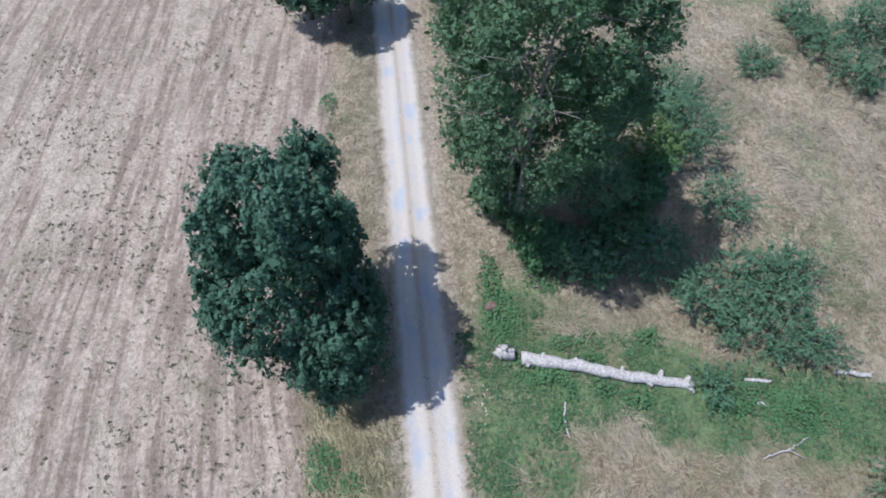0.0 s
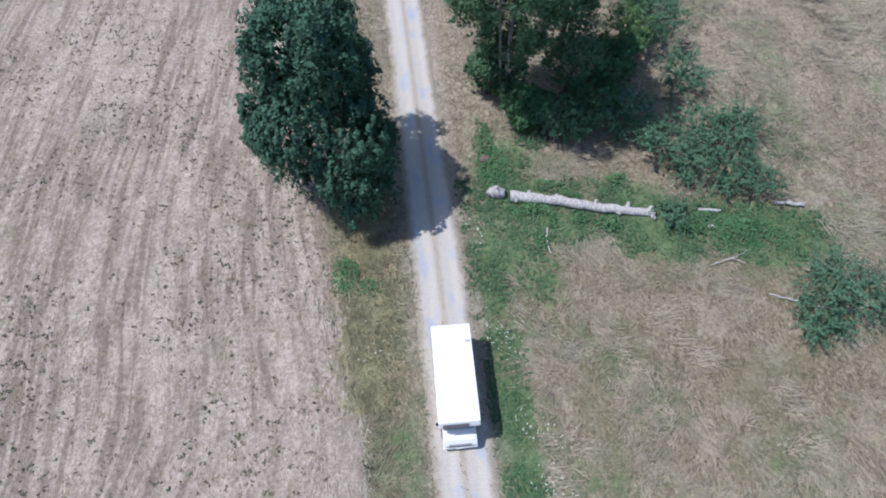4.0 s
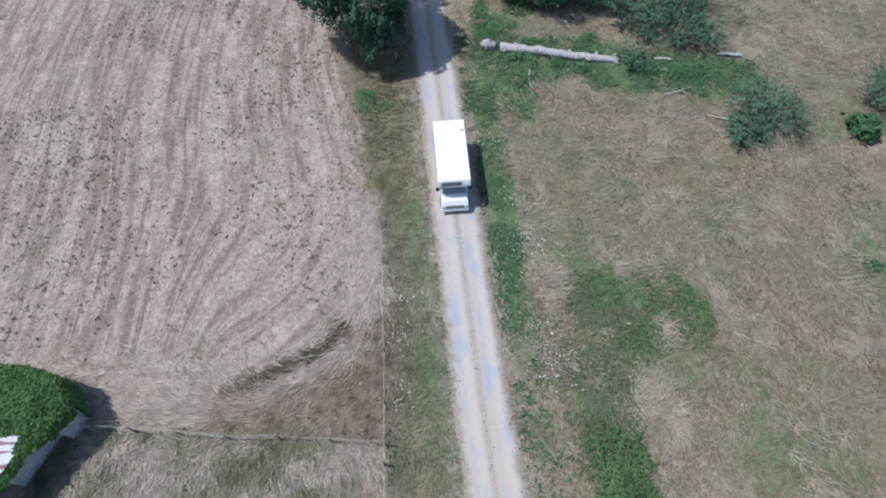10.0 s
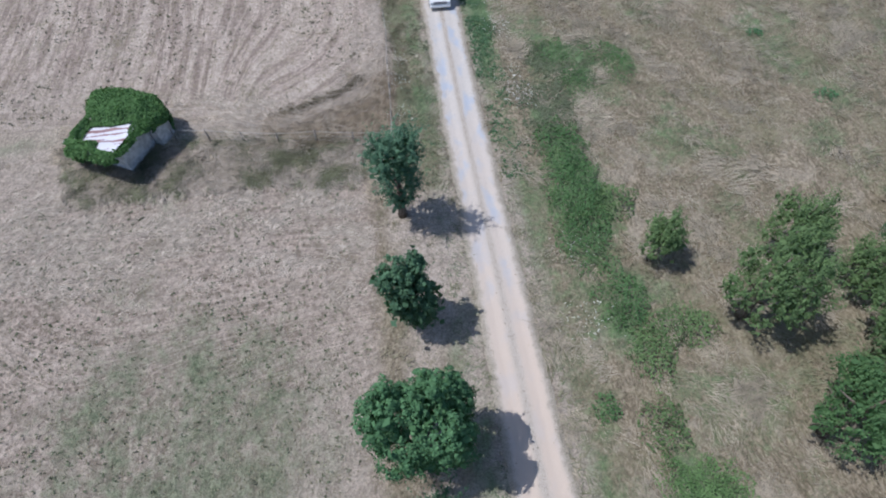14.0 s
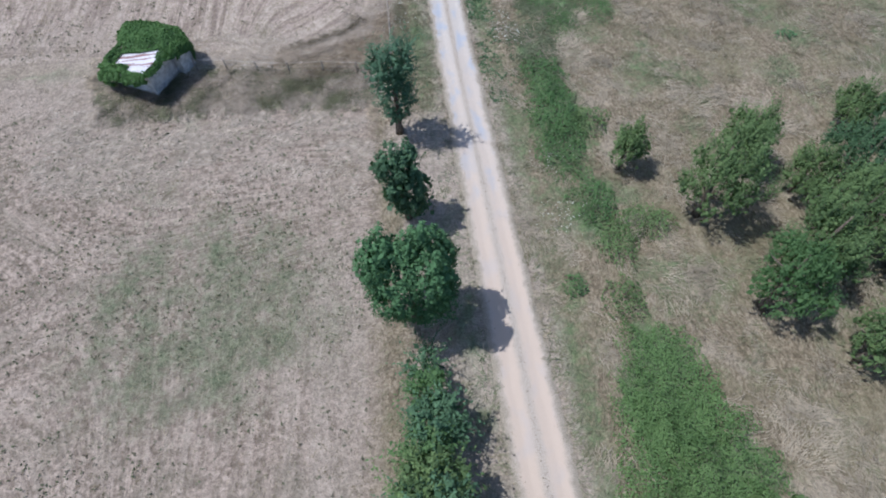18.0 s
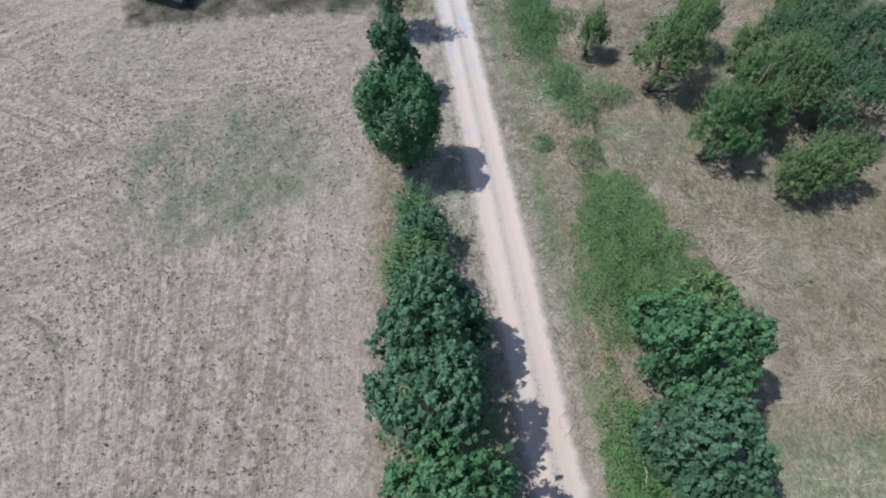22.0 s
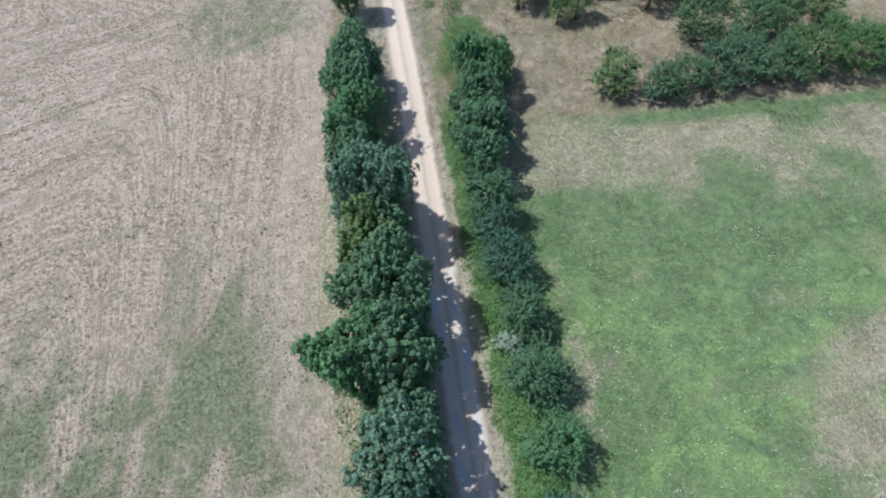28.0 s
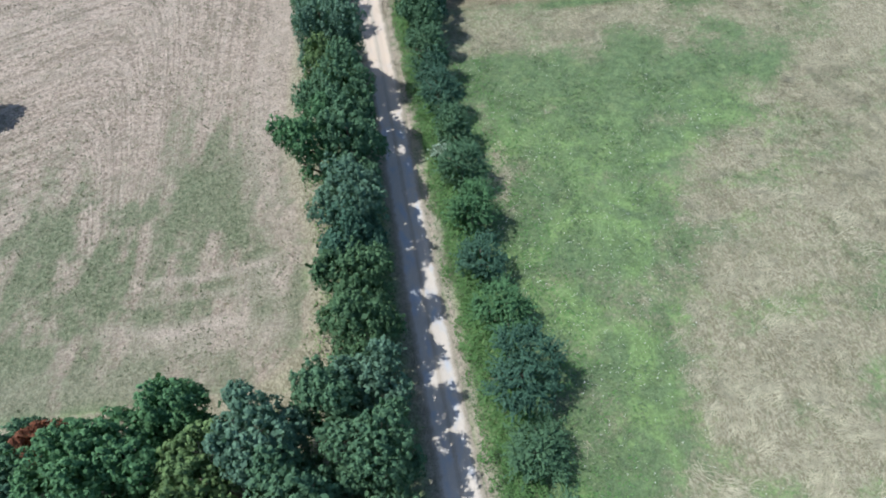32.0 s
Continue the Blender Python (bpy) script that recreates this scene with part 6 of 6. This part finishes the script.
grass("tall_verge_grass", 1700, -9.5, -3.2, -3, 11, lambda x, y: np.exp(-((x - road_x(y) + 5.2) / 1.3) ** 2), 0.95, 1.12, 0.026, 9, "tall straw and green grass at the field edge", seed=55, angle=lambda x, y: -1.2 + 1.6 * (fuzz(x, y, 1.5) - 0.5), mat=TALL)
grass("ditch_weeds", 1500, -7, -3.4, -24, 6, lambda x, y: np.exp(-((x - road_x(y) + 4.7) / 0.7) ** 2), 0.62, 1.15, 0.030, 7, "tall brown and green weeds in the ditch", "weeds", seed=19, mat=FENCE_GRASS)


def scatter(name, n, x0, x1, y0, y1, chance, size, mat, label, category, seed, leaves=5, height=0.06, up=0.8):
    """Small rosettes of a few leaves."""
    q = np.random.default_rng(seed)
    cx, cy = q.uniform(x0, x1, n), q.uniform(y0, y1, n)
    ok = q.random(n) < chance(cx, cy)
    cx, cy = cx[ok], cy[ok]
    n = len(cx)
    s = size * q.uniform(0.5, 1.5, n)
    o = q.normal(size=(n, leaves, 3)) * np.array((1, 1, 0.3))
    pos = np.stack([cx, cy, np.full(n, height)], 1)[:, None, :] + o * (s * 0.35)[:, None, None]
    pos[..., 2] = np.maximum(pos[..., 2], 0.03)
    nrm = unit(q.normal(size=(n, leaves, 3)) + (0, 0, up * 2))
    v, f = leaf_quads(pos.reshape(-1, 3), nrm.reshape(-1, 3), 1.0, 0.7, q)
    c = np.repeat(pos.reshape(-1, 3), 4, 0)
    v = c + (v - c) * np.repeat(np.repeat(s, leaves), 4)[:, None] * 0.8
    ob = solid(name, v, f, mat, values={"tone": np.repeat(q.random(n), leaves * 4)})
    return tagged(ob, label, category, kind="stuff")


LEAF_DULL = leaf_material("dull_field_weeds", (0.075, 0.080, 0.055), (0.160, 0.160, 0.110), 0.15)
LEAF_SPARE = leaf_material("grey_green_weeds", (0.075, 0.092, 0.056), (0.165, 0.188, 0.115), 0.2)
LEAF_HERB = leaf_material("meadow_herb_leaves", (0.082, 0.140, 0.062), (0.155, 0.245, 0.105), 0.3)
PETAL = leaf_material("white_petals", (0.62, 0.62, 0.58), (0.82, 0.82, 0.78), 0.2)
scatter("stubble_weeds", 14000, -62, -5, -17, 50, lambda x, y: (north_field(x, y) > 0.4) * ramp(fuzz(x, y, 5, 4), 0.34, 0.72), 0.16, LEAF_DULL, "small dark weeds dotted over the stubble", "weeds", 21, 4)
scatter("field_weeds", 17000, -62, -5, -117, -24, lambda x, y: (south_field(x, y) > 0.4) * (0.12 + 0.88 * ramp(fuzz(x, y, 7, 4), 0.36, 0.64)), 0.16, LEAF_SPARE, "small grey-green weeds in the mown field", "weeds", 22, 3)
scatter("dark_field_weeds", 2600, -62, -5, -117, -24, lambda x, y: (south_field(x, y) > 0.4) * ramp(fuzz(x + 40, y, 6, 3), 0.3, 0.7) * (1 - 0.75 * ramp(-y, 70, 86)), 0.15, LEAF_DULL, "small dark weeds in the mown field", "weeds", 23)
scatter("meadow_herbs", 9000, 14, 50, -140, -67, lambda x, y: wild_ground(x, y) * ramp(greenness(x, y), 0.4, 0.8) * ramp(fuzz(x, y, 4), 0.35, 0.65), 0.20, LEAF_HERB, "broad-leaved green herbs in the meadow", "herbs", 24, up=2.6)


scatter("verge_herbs", 16000, -1, 9, -26, 13, lambda x, y: ramp(x - road_x(y), 1.8, 2.2) * (1 - ramp(x - road_x(y), 3.4, 5.0)) * ramp(fuzz(x, y, 1.6, 3), 0.30, 0.55) * (1 - 0.6 * ramp(-y, 8, 20)), 0.17, LEAF_SCRUB, "leafy green herbs on the verge of the track", "herbs", 27, 4, 0.08, 1.4)
scatter("meadow_weeds", 7000, 5.2, 12.5, -25, -11, lambda x, y: np.clip(blob(x, y, 7.6, -18.0, 2.6, 8.0) + blob(x, y, 11.6, -14.0, 4.2, 3.4, 0.7), 0, 1) * ramp(fuzz(x, y, 1.6, 3), 0.28, 0.55), 0.17, LEAF_SPARE, "low olive green weeds in the dry meadow", "herbs", 31, 4, 0.08, 1.4)
scatter("hollow_herbs", 13000, 3, 30, 2.5, 17, lambda x, y: off_road(x, y, 2.2) * ramp(greenness(x, y), 0.38, 0.75) * ramp(fuzz(x, y, 1.8, 3), 0.28, 0.55), 0.19, LEAF_SCRUB, "leafy green weeds round the fallen trunk", "herbs", 28, 4, 0.10, 1.4)
scatter("hedge_foot_herbs", 15000, 13, 27, -134, -78, lambda x, y: (1 - ramp(x - road_x(y), 9.0, 16.0)) * ramp(fuzz(x, y, 2.2, 3), 0.30, 0.58), 0.19, LEAF_FRESH, "bright leafy herbs spreading from the hedge foot", "herbs", 29, 3, 0.08, 2.0)


def flower_chance(x, y):
    c = 0.0
    for cx, cy, r in ((2.9, 0.4, 1.0), (5.1, -15.2, 0.8), (5.4, -17.5, 1.0), (4.7, -9, 0.8), (-4.1, -15.2, 0.8), (-4.0, -12.5, 0.6), (-5.0, 0.4, 0.7), (-4.3, -19, 0.7), (7.8, -32.5, 0.9), (7.2, -38, 1.0), (4.4, -5.5, 0.8), (2.3, 8.5, 0.6)):
        c = c + np.exp(-(((x - cx) ** 2 + (y - cy) ** 2) / (r * r * 1.6)))
    return np.clip(c, 0, 1) * 0.8


scatter("white_wildflowers", 14000, -6, 9, -40, 10, flower_chance, 0.068, PETAL, "white umbel wildflowers on the verge", "flowers", 25, 3, 0.45, 1.5)
scatter("meadow_wildflowers", 9000, 13, 44, -138, -74, lambda x, y: ramp(fuzz(x, y, 5), 0.38, 0.66) * 0.6 * (greenness(x, y) > 0.45), 0.075, PETAL, "tiny white wildflowers in the green meadow", "flowers", 26, 2, 0.30, 1.5)

# stones and crumbs of earth along the track's crown
q = np.random.default_rng(31)
n = 2600
sy = q.uniform(-135, 50, n)
sx = road_x(sy) + np.where(q.random(n) < 0.75, q.normal(0, 0.12, n), np.sign(q.normal(size=n)) * q.uniform(1.2, 1.75, n))
ss = q.uniform(0.018, 0.055, n)
oct_v = np.array(((1, 0, 0), (-1, 0, 0), (0, 1, 0), (0, -1, 0), (0, 0, 0.7), (0, 0, -0.7)), float)
oct_f = np.array(((0, 2, 4), (2, 1, 4), (1, 3, 4), (3, 0, 4), (2, 0, 5), (1, 2, 5), (3, 1, 5), (0, 3, 5)))
sv = (oct_v[None] * ss[:, None, None] * q.uniform(0.6, 1.4, (n, 6, 1)) + np.stack([sx, sy, np.full(n, 0.075)], 1)[:, None]).reshape(-1, 3)
sf = (oct_f[None] + 6 * np.arange(n)[:, None, None]).reshape(-1, 3)
tagged(solid("track_stones", sv, sf, paint("loose_stones", (0.27, 0.235, 0.19), 0.95, 0, 0.35, 9.0)), "loose stones and crumbs of earth on the track", "stones", kind="stuff")
